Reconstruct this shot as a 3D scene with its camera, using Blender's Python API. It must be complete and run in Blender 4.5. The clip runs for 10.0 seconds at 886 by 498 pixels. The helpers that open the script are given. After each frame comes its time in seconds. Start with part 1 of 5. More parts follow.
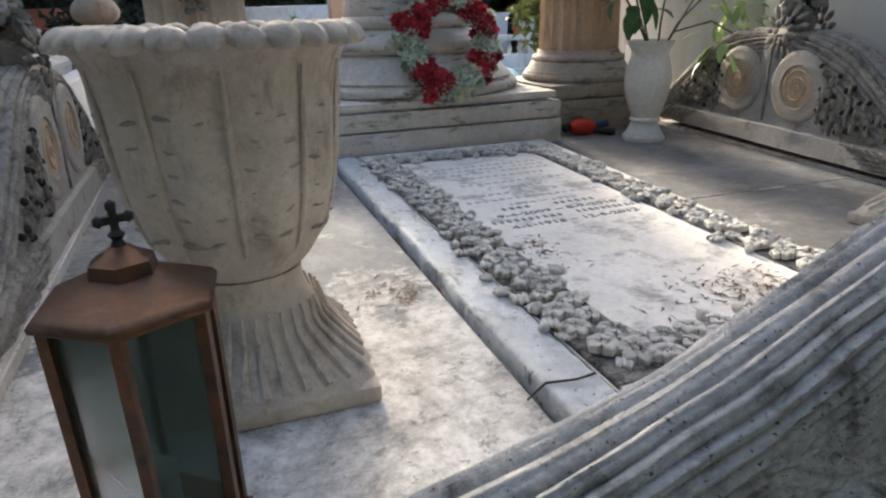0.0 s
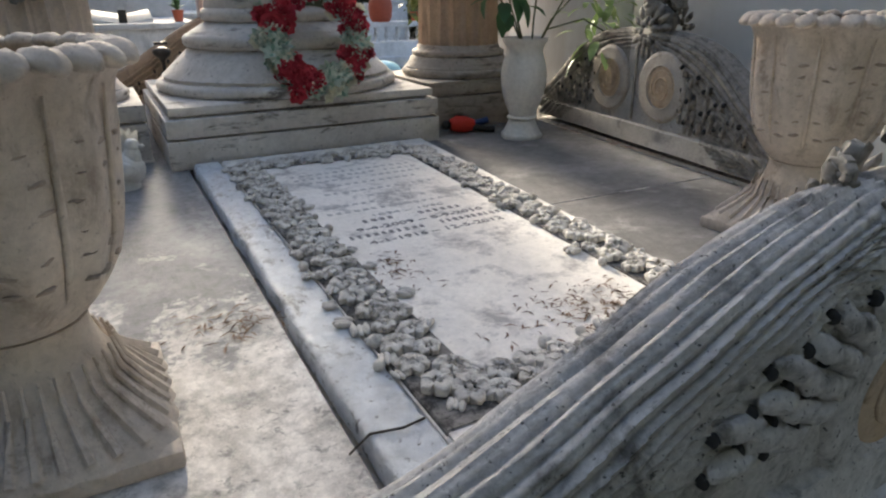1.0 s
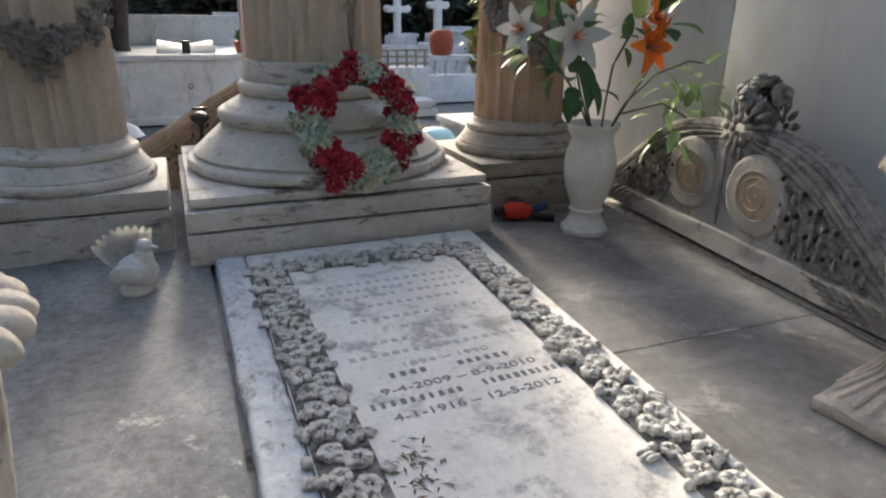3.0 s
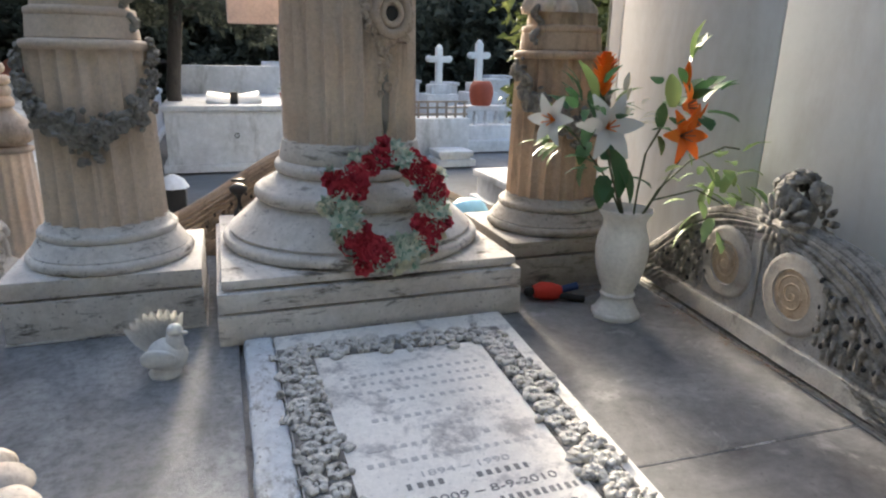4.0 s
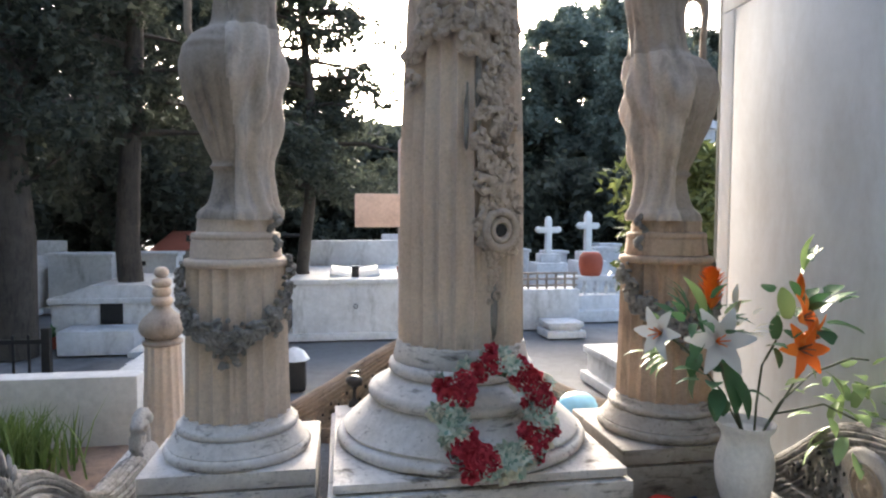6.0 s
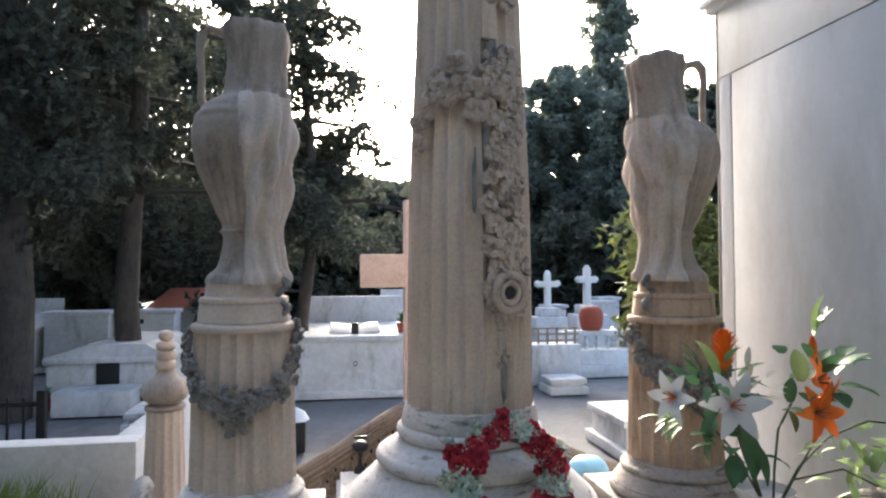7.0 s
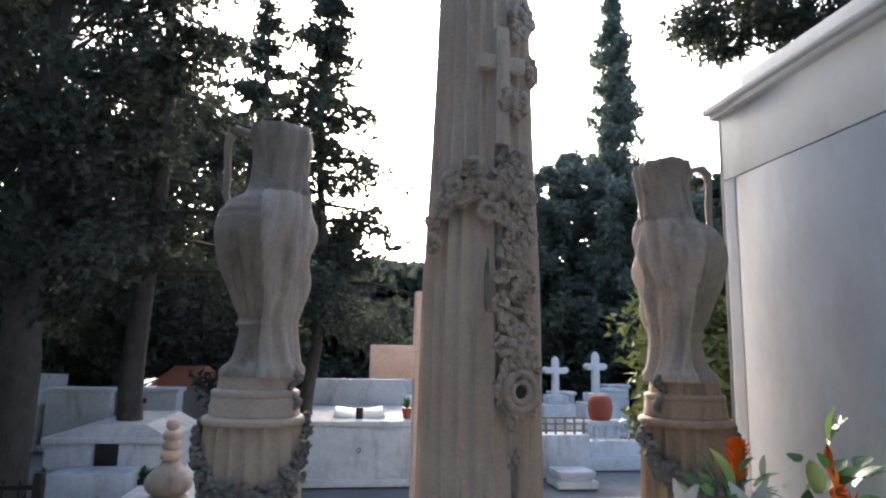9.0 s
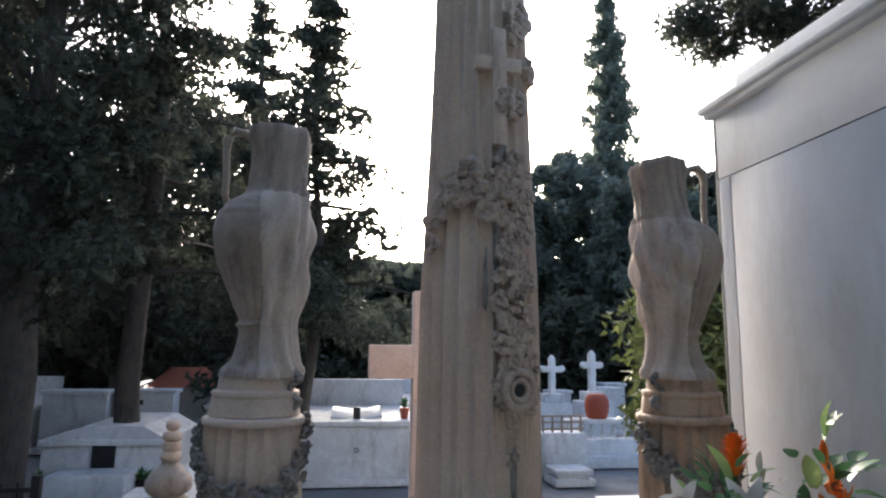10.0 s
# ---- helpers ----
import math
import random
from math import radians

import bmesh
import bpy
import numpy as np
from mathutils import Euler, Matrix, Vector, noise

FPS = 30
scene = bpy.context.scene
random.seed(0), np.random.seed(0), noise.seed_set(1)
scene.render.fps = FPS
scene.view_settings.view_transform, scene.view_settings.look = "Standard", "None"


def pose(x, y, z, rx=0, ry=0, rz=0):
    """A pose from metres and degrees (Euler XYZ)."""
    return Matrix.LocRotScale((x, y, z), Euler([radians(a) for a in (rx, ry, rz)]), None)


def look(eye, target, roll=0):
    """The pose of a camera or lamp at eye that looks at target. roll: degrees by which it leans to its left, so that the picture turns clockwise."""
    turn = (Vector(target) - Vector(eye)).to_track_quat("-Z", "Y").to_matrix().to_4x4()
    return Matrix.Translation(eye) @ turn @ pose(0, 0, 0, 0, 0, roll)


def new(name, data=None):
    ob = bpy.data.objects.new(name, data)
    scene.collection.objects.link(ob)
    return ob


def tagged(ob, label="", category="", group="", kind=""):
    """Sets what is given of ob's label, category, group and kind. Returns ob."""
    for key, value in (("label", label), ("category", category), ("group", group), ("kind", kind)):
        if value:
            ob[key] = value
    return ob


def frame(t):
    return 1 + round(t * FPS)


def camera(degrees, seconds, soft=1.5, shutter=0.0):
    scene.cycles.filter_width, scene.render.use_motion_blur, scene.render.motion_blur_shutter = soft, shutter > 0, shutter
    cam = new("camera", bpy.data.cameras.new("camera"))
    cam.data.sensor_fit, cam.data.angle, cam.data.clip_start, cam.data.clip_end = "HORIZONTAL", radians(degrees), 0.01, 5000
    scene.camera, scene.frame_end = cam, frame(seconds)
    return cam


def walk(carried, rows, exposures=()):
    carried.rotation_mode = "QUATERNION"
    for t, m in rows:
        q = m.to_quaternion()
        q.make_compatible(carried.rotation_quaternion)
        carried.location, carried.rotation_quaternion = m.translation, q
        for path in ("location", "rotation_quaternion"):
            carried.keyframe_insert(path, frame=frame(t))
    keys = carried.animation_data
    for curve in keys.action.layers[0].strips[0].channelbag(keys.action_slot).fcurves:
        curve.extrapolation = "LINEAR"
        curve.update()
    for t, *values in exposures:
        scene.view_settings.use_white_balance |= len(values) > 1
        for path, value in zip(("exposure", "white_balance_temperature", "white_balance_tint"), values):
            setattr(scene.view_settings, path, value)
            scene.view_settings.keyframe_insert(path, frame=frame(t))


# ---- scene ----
cam = camera(69.7, 10.0, 2.2)
METRES, EYE, TILT, LEAN, TURN = 1.2406, 0.57, 0.0, 0.0, -19.5
ROWS = [
    (0.0, 0.0, 0.0, 0.0, -0.54, -20.53, 1.44),
    (0.5, 0.0871, 0.0338, 0.0021, -5.89, -22.08, 0.76),
    (1.0, 0.122, 0.0773, 0.035, -8.5, -22.04, 0.35),
    (1.5, 0.1087, 0.1495, 0.083, -8.87, -21.61, 0.85),
    (2.0, 0.1379, 0.272, 0.1406, -2.49, -20.06, 0.51),
    (3.5, 0.1854, 0.4247, 0.2394, -3.23, -20.45, -1.41),
    (4.0, 0.1995, 0.4446, 0.3186, 0.55, -17.04, -1.2),
    (4.5, 0.1992, 0.4271, 0.3752, 7.5, -14.84, 0.66),
    (5.0, 0.2157, 0.4077, 0.4232, 11.04, -9.91, 0.84),
    (5.5, 0.2226, 0.4008, 0.4536, 10.48, -5.74, -0.34),
    (7.0, 0.1734, 0.3876, 0.5022, 10.05, 1.79, 0.15),
    (7.5, 0.1837, 0.3879, 0.5245, 9.14, 4.52, 0.68),
    (8.0, 0.1867, 0.3749, 0.5359, 9.31, 5.6, 0.59),
    (8.5, 0.1747, 0.3582, 0.5424, 10.64, 7.07, -0.8),
    (9.0, 0.1626, 0.3402, 0.5538, 10.56, 8.96, -1.15),
    (9.5, 0.1614, 0.3308, 0.5577, 10.28, 10.01, -0.72),
    (10.0, 0.1557, 0.325, 0.5526, 10.21, 8.93, -0.75),
]
EXPOSURES = [(0.0, 2.58, 7200, 7), (1.0, 2.34, 7200, 7), (2.0, 2.22, 7150, 7), (3.5, 2.58, 7200, 7), (5.0, 3.1, 6950, 8), (7.0, 3.0, 6750, 9), (9.0, 2.5, 6450, 10), (10.0, 2.42, 6450, 10)]
walk(cam, [(t, pose(0, 0, EYE, TILT, LEAN, TURN) @ pose(METRES * x, METRES * y, METRES * z, 90 + pitch, roll, yaw)) for t, x, y, z, yaw, pitch, roll in ROWS], EXPOSURES)
# ---- light ----
SUN_AZ, SUN_EL = 4.7, 17.0
world = bpy.data.worlds.new("sky")
scene.world = world
world.use_nodes = True
wn = world.node_tree
sky = wn.nodes.new("ShaderNodeTexSky")
sky.sky_type = "NISHITA"
sky.sun_disc = False
sky.sun_elevation, sky.sun_rotation = radians(SUN_EL + 3), radians(SUN_AZ)
sky.air_density, sky.dust_density, sky.ozone_density = 0.6, 3.0, 0.8
wn.links.new(sky.outputs[0], wn.nodes["Background"].inputs[0])
wn.nodes["Background"].inputs[1].default_value = 0.15
sun = new("sun", bpy.data.lights.new("sun", "SUN"))
sun.data.energy, sun.data.angle, sun.data.color = 1.3, radians(8), (1.0, 0.95, 0.88)
sun.matrix_world = look((0, 0, 0), (-math.sin(radians(SUN_AZ)), -math.cos(radians(SUN_AZ)), -math.tan(radians(SUN_EL))))


# ---- materials ----
def mat(name, rough=0.8, metal=0.0, spec=0.4):
    m = bpy.data.materials.new(name)
    m.use_nodes = True
    b = m.node_tree.nodes["Principled BSDF"]
    b.inputs["Roughness"].default_value = rough
    b.inputs["Metallic"].default_value = metal
    b.inputs["Specular IOR Level"].default_value = spec
    return m, m.node_tree, b


def ramp(nt, source, stops):
    r = nt.nodes.new("ShaderNodeValToRGB")
    nt.links.new(source, r.inputs[0])
    while len(r.color_ramp.elements) < len(stops):
        r.color_ramp.elements.new(0.5)
    for e, (p, c) in zip(r.color_ramp.elements, stops):
        e.position = p
        e.color = (c, c, c, 1) if isinstance(c, float) else (*c, 1)
    return r.outputs[0]


def noise_tex(nt, scale, detail=6.0, rough=0.6, stretch=(1, 1, 1), warp=0.0):
    co = nt.nodes.new("ShaderNodeNewGeometry")
    mp = nt.nodes.new("ShaderNodeMapping")
    mp.inputs["Scale"].default_value = stretch
    nt.links.new(co.outputs["Position"], mp.inputs[0])
    n = nt.nodes.new("ShaderNodeTexNoise")
    n.inputs["Scale"].default_value, n.inputs["Detail"].default_value = scale, detail
    n.inputs["Roughness"].default_value, n.inputs["Distortion"].default_value = rough, warp
    nt.links.new(mp.outputs[0], n.inputs["Vector"])
    return n.outputs["Fac"]


def mix(nt, fac, a, b, mode="MIX"):
    m = nt.nodes.new("ShaderNodeMix")
    m.data_type, m.blend_type = "RGBA", mode
    for sock, v in ((m.inputs["Factor"], fac), (m.inputs["A"], a), (m.inputs["B"], b)):
        if isinstance(v, (int, float)):
            sock.default_value = v
        elif isinstance(v, tuple):
            sock.default_value = (*v, 1)
        else:
            nt.links.new(v, sock)
    return m.outputs["Result"]


def bump(nt, b, height, strength=0.3, dist=0.01):
    n = nt.nodes.new("ShaderNodeBump")
    n.inputs["Strength"].default_value, n.inputs["Distance"].default_value = strength, dist
    nt.links.new(height, n.inputs["Height"])
    nt.links.new(n.outputs[0], b.inputs["Normal"])


def stone(name, light, mid, stain, big=3.0, fine=40.0, stain_at=(0.52, 0.68), streak=(1, 1, 1), rough=0.85, relief=0.35, speck=0.0, warp=0.3, grainy=0.5):
    """Weathered stone: two tones at one scale, stains at another, fine grain and relief."""
    m, nt, b = mat(name, rough)
    tone = ramp(nt, noise_tex(nt, big, 8, 0.65, warp=warp), [(0.3, mid), (0.68, light)])
    st = ramp(nt, noise_tex(nt, big * 1.7, 10, 0.7, streak, warp), [(stain_at[0], 0.0), (stain_at[1], 1.0)])
    c = mix(nt, st, tone, stain)
    grain = noise_tex(nt, fine, 8, 0.7)
    c = mix(nt, grainy, c, ramp(nt, grain, [(0.3, 0.55), (0.65, 1.0)]), "MULTIPLY")
    if speck:
        sp = ramp(nt, noise_tex(nt, fine * 1.6, 4, 0.6), [(0.62, 0.0), (0.68, speck)])
        c = mix(nt, sp, c, tuple(v * 0.25 for v in stain))
    nt.links.new(c, b.inputs["Base Color"])
    bump(nt, b, grain, relief, 0.006)
    return m


def plain(name, colour, rough=0.6, metal=0.0, var=0.25, scale=25.0, relief=0.1):
    m, nt, b = mat(name, rough, metal)
    n = noise_tex(nt, scale, 6)
    c = mix(nt, n, tuple(v * (1 - var) for v in colour), tuple(min(1, v * (1 + var)) for v in colour))
    nt.links.new(c, b.inputs["Base Color"])
    bump(nt, b, n, relief, 0.004)
    return m


def leafy(name, a, b2, rough=0.6, back=0.25):
    """Leaf: the tone varies from clump to clump, and some light goes through."""
    m, nt, b = mat(name, rough, spec=0.3)
    g = nt.nodes.new("ShaderNodeNewGeometry")
    nt.links.new(mix(nt, g.outputs["Random Per Island"], a, b2), b.inputs["Base Color"])
    b.inputs["Subsurface Weight"].default_value = 0.0
    if back:
        t = nt.nodes.new("ShaderNodeBsdfTranslucent")
        nt.links.new(mix(nt, g.outputs["Random Per Island"], a, b2), t.inputs[0])
        s = nt.nodes.new("ShaderNodeMixShader")
        s.inputs[0].default_value = back
        nt.links.new(b.outputs[0], s.inputs[1])
        nt.links.new(t.outputs[0], s.inputs[2])
        nt.links.new(s.outputs[0], nt.nodes["Material Output"].inputs[0])
    return m


def flaking_floor(name):
    """Grey marble whose dirty skin has flaked off in patches, mostly towards the foot of the plot."""
    m, nt, b = mat(name, 0.75)
    dark = ramp(nt, noise_tex(nt, 2.6, 9, 0.68, (1.3, 0.7, 1), 0.7), [(0.28, (0.13, 0.13, 0.135)), (0.50, (0.25, 0.25, 0.252)), (0.72, (0.46, 0.45, 0.435))])
    pale = ramp(nt, noise_tex(nt, 5.0, 12, 0.78, warp=0.3), [(0.36, (0.26, 0.255, 0.245)), (0.46, (0.58, 0.555, 0.52)), (0.58, (0.86, 0.825, 0.78))])
    g = nt.nodes.new("ShaderNodeNewGeometry")
    xyz = nt.nodes.new("ShaderNodeSeparateXYZ")
    nt.links.new(g.outputs["Position"], xyz.inputs[0])
    run = nt.nodes.new("ShaderNodeMath")
    run.operation = "MULTIPLY_ADD"
    run.inputs[1].default_value, run.inputs[2].default_value = -0.34, 0.42
    nt.links.new(xyz.outputs["Y"], run.inputs[0])
    add = nt.nodes.new("ShaderNodeMath")
    nt.links.new(run.outputs[0], add.inputs[0])
    nt.links.new(noise_tex(nt, 3.4, 10, 0.72, warp=0.5), add.inputs[1])
    chip = nt.nodes.new("ShaderNodeMath")
    chip.operation = "MULTIPLY_ADD"
    chip.inputs[1].default_value = 0.42
    nt.links.new(noise_tex(nt, 19, 9, 0.75, (1.0, 1.5, 1), 0.2), chip.inputs[0])
    nt.links.new(add.outputs[0], chip.inputs[2])
    flake = ramp(nt, chip.outputs[0], [(0.655, 0.0), (0.70, 0.8), (0.80, 1.0)])
    c = mix(nt, flake, dark, pale)
    speck = ramp(nt, noise_tex(nt, 24, 9, 0.75, warp=0.4), [(0.565, 0.0), (0.60, 0.75)])
    c = mix(nt, speck, c, (0.24, 0.235, 0.225))
    rust = ramp(nt, noise_tex(nt, 4.2, 10, 0.75, warp=0.8), [(0.66, 0.0), (0.74, 0.55)])
    c = mix(nt, rust, c, (0.34, 0.23, 0.17))
    pit = noise_tex(nt, 34, 8, 0.72)
    c = mix(nt, 0.65, c, ramp(nt, pit, [(0.34, 0.40), (0.56, 1.0)]), "MULTIPLY")
    nt.links.new(c, b.inputs["Base Color"])
    bump(nt, b, pit, 0.7, 0.006)
    return m


M_FLOOR = flaking_floor("floor_marble_flaking")
M_FLOOR_DARK = stone("floor_marble_dark", (0.30, 0.292, 0.285), (0.115, 0.11, 0.108), (0.46, 0.445, 0.42), 3.0, 26, (0.58, 0.74), relief=0.6, speck=0.6, warp=0.6, grainy=0.65)
M_SLAB = stone("grave_marble", (0.94, 0.90, 0.84), (0.80, 0.765, 0.71), (0.45, 0.43, 0.41), 4.2, 55, (0.525, 0.64), relief=0.35, speck=0.35, warp=0.25, grainy=0.4)
M_STRIP = stone("strip_marble", (0.78, 0.82, 0.86), (0.56, 0.60, 0.64), (0.30, 0.31, 0.32), 9.0, 30, (0.54, 0.64), (1, 0.5, 1), rough=0.45, relief=1.6, speck=0.8, grainy=0.55)
M_CARVE = stone("carved_marble", (0.80, 0.77, 0.72), (0.54, 0.51, 0.46), (0.19, 0.17, 0.145), 13, 90, (0.51, 0.66), relief=0.5, speck=0.5, grainy=0.65)
M_PED = stone("pedestal_marble", (0.76, 0.73, 0.69), (0.54, 0.50, 0.46), (0.13, 0.115, 0.10), 3.4, 45, (0.555, 0.66), (1, 1, 4), speck=0.5)
M_COL = stone("column_marble", (0.72, 0.60, 0.49), (0.58, 0.46, 0.36), (0.30, 0.24, 0.20), 3.0, 60, (0.57, 0.74), (3, 3, 0.35), speck=0.2)
# darker copies of column and pedestal marble, with the mausoleum's shade in the colour
M_COL_BROWN = stone("column_marble_shaded", (0.56, 0.41, 0.29), (0.40, 0.29, 0.21), (0.17, 0.135, 0.11), 3.0, 60, (0.52, 0.70), (3, 3, 0.35), speck=0.3)
M_PED_BROWN = stone("pedestal_marble_shaded", (0.46, 0.42, 0.375), (0.31, 0.28, 0.245), (0.12, 0.105, 0.09), 3.4, 45, (0.52, 0.66), (1, 1, 4), speck=0.5)
M_VASE = stone("urn_marble", (0.70, 0.60, 0.51), (0.50, 0.42, 0.35), (0.25, 0.21, 0.18), 3.0, 60, (0.50, 0.72), (1.4, 1.4, 0.6), speck=0.2)
M_PANEL = stone("panel_stone", (0.80, 0.775, 0.74), (0.58, 0.56, 0.53), (0.20, 0.19, 0.175), 7.0, 90, (0.51, 0.66), relief=1.2, speck=0.9, grainy=0.75)
# darker copy of the panel stone, the side panels' shade put into its colour
M_SIDE = stone("panel_stone_shaded", (0.56, 0.535, 0.50), (0.42, 0.395, 0.365), (0.17, 0.16, 0.145), 7.0, 110, (0.55, 0.70), relief=1.0, speck=0.7, grainy=0.6)
M_SCROLL = stone("scroll_stone", (0.50, 0.47, 0.43), (0.38, 0.335, 0.29), (0.30, 0.24, 0.19), 8.0, 70, (0.54, 0.74), relief=0.5, speck=0.4)
M_DISC = stone("stained_scroll_disc", (0.60, 0.47, 0.34), (0.48, 0.34, 0.22), (0.24, 0.17, 0.11), 14.0, 70, (0.54, 0.72), relief=0.5, speck=0.3)
M_KNOT = stone("lichened_carving", (0.34, 0.32, 0.29), (0.19, 0.18, 0.165), (0.07, 0.066, 0.06), 9.0, 80, (0.5, 0.66), relief=0.6, speck=0.5)
M_LICHEN = stone("lichened_flutes", (0.40, 0.375, 0.34), (0.26, 0.24, 0.215), (0.13, 0.122, 0.11), 14.0, 70, (0.47, 0.66), relief=0.8, speck=0.7, grainy=0.7)
M_RELIEF = stone("column_relief", (0.58, 0.48, 0.39), (0.42, 0.34, 0.27), (0.14, 0.115, 0.10), 9.0, 80, (0.52, 0.68), relief=0.5)
M_JUG = stone("jug_marble", (0.46, 0.385, 0.32), (0.31, 0.26, 0.215), (0.15, 0.125, 0.11), 3.5, 60, (0.52, 0.72), (1.6, 1.6, 0.6), speck=0.3)
M_BACKP = stone("panel_stone_brown", (0.42, 0.33, 0.26), (0.28, 0.22, 0.17), (0.12, 0.10, 0.08), 6.0, 70, (0.5, 0.7), relief=0.6)
M_URN = stone("planter_stone", (0.72, 0.64, 0.56), (0.48, 0.42, 0.355), (0.30, 0.245, 0.20), 7.0, 75, (0.52, 0.68), (1, 1, 0.6), relief=0.5, speck=0.3)
M_WHITE = stone("white_marble", (0.82, 0.81, 0.78), (0.70, 0.69, 0.66), (0.48, 0.44, 0.38), 5.0, 60, (0.60, 0.80), (1, 1, 0.5), rough=0.5)
M_WALL = stone("mausoleum_marble", (0.64, 0.665, 0.67), (0.55, 0.575, 0.58), (0.43, 0.425, 0.40), 1.4, 30, (0.50, 0.82), (1, 1, 0.3), rough=0.85, relief=0.02, grainy=0.1)
M_WALL.node_tree.nodes["Principled BSDF"].inputs["Specular IOR Level"].default_value = 0.15
M_TOMB = stone("tomb_marble", (0.70, 0.70, 0.70), (0.55, 0.55, 0.55), (0.30, 0.295, 0.28), 2.2, 14, (0.52, 0.74), (1, 1, 0.4), relief=0.2)
M_ROAD = stone("paving_concrete", (0.21, 0.21, 0.212), (0.13, 0.13, 0.132), (0.085, 0.083, 0.078), 0.8, 12, (0.5, 0.75), relief=0.3)
M_PLASTER = stone("white_plaster", (0.66, 0.64, 0.60), (0.52, 0.50, 0.46), (0.38, 0.34, 0.29), 1.5, 20, (0.55, 0.8), (1, 1, 0.3))
M_LETTER = plain("letter_paint", (0.21, 0.205, 0.20), 0.8)
M_FAINT = plain("faint_letter", (0.50, 0.485, 0.465), 0.8)
# near-black colour that stands in for the shade inside holes
M_HOLE = plain("hole_shade", (0.03, 0.03, 0.03), 0.95)
M_BED = stone("dark_bed_stone", (0.34, 0.32, 0.30), (0.15, 0.14, 0.13), (0.05, 0.048, 0.045), 16, 90, (0.47, 0.60), relief=0.8, speck=0.6)
M_DARK = plain("dark_metal", (0.03, 0.03, 0.03), 0.5, 0.6)
M_COPPER = stone("copper", (0.20, 0.095, 0.05), (0.12, 0.065, 0.04), (0.06, 0.05, 0.042), 14, 90, (0.45, 0.7), rough=0.42, relief=0.2)
M_COPPER.node_tree.nodes["Principled BSDF"].inputs["Metallic"].default_value = 0.75
M_RED = leafy("red_petal", (0.26, 0.012, 0.025), (0.62, 0.07, 0.10), 0.7, 0.15)
M_SAGE = leafy("sage_leaf", (0.20, 0.34, 0.27), (0.72, 0.74, 0.64), 0.7, 0.15)
M_CREAM = leafy("cream_petal", (0.62, 0.60, 0.46), (0.78, 0.76, 0.64), 0.7, 0.2)
M_LILY = leafy("white_petal", (0.50, 0.52, 0.52), (0.64, 0.64, 0.62), 0.6, 0.08)
M_ORANGE = leafy("orange_petal", (0.72, 0.13, 0.02), (0.80, 0.22, 0.03), 0.6, 0.12)
M_LEAF = leafy("green_leaf", (0.03, 0.10, 0.045), (0.10, 0.20, 0.08), 0.5, 0.2)
M_LIME = leafy("pale_leaf", (0.16, 0.27, 0.09), (0.34, 0.42, 0.20), 0.5, 0.2)
M_STEM = plain("stem", (0.07, 0.09, 0.05), 0.6)
M_TREE = leafy("conifer_leaf", (0.034, 0.042, 0.032), (0.085, 0.097, 0.072), 0.7, 0.45)
M_TREE2 = leafy("broad_leaf", (0.11, 0.14, 0.115), (0.20, 0.23, 0.18), 0.7, 0.5)
M_BUSH = leafy("bush_leaf", (0.07, 0.09, 0.028), (0.15, 0.17, 0.06), 0.6, 0.3)
M_GRASS = leafy("grass_blade", (0.10, 0.16, 0.04), (0.22, 0.28, 0.09), 0.7, 0.3)
M_BARK = stone("bark", (0.085, 0.072, 0.06), (0.05, 0.042, 0.035), (0.025, 0.021, 0.018), 6, 40, (0.5, 0.7), (3, 3, 0.4), relief=0.8)
M_TERRA = plain("terracotta", (0.34, 0.075, 0.04), 0.7)
M_ROOF = plain("roof_tile", (0.42, 0.12, 0.07), 0.8)
M_DIRT = stone("dry_soil", (0.28, 0.18, 0.12), (0.18, 0.11, 0.075), (0.09, 0.06, 0.045), 9, 60, (0.5, 0.7), relief=0.8)
M_BLUE = plain("blue_plastic", (0.25, 0.55, 0.75), 0.35)
M_NAVY = plain("navy_cloth", (0.03, 0.06, 0.16), 0.8)
M_REDC = plain("red_cloth", (0.55, 0.035, 0.02), 0.7)
M_PINK = stone("pink_marble", (0.64, 0.54, 0.51), (0.55, 0.46, 0.43), (0.40, 0.33, 0.31), 4, 60, (0.55, 0.8))
M_GLASS, gnt, gb = mat("lantern_glass", 0.12, 0.0, 0.5)
gb.inputs["Transmission Weight"].default_value = 0.92
gb.inputs["Base Color"].default_value = (0.30, 0.39, 0.35, 1)
gb.inputs["IOR"].default_value = 1.2


# ---- mesh helpers ----
def part(name, bm, material, parent=None, label="", smooth=True):
    me = bpy.data.meshes.new(name)
    if isinstance(bm, bmesh.types.BMesh):
        bmesh.ops.recalc_face_normals(bm, faces=bm.faces)
        bm.to_mesh(me)
        bm.free()
    else:
        me.from_pydata(*bm)
    for mm in (material if isinstance(material, (list, tuple)) else [material]):
        me.materials.append(mm)
    if smooth:
        me.polygons.foreach_set("use_smooth", [True] * len(me.polygons))
        me.set_sharp_from_angle(angle=radians(52))
    ob = new(name, me)
    if parent:
        ob.parent = parent
    if label:
        ob["label"] = label
    return ob


def same(name, mesh, parent, m):
    ob = new(name, mesh)
    ob.parent = parent
    ob.matrix_basis = m
    return ob


def thing(name, at, label, category, group="", kind="", rz=0):
    ob = new(name)
    ob.matrix_basis = pose(*at, 0, 0, rz)
    ob.empty_display_size = 0.1
    return tagged(ob, label, category, group, kind)


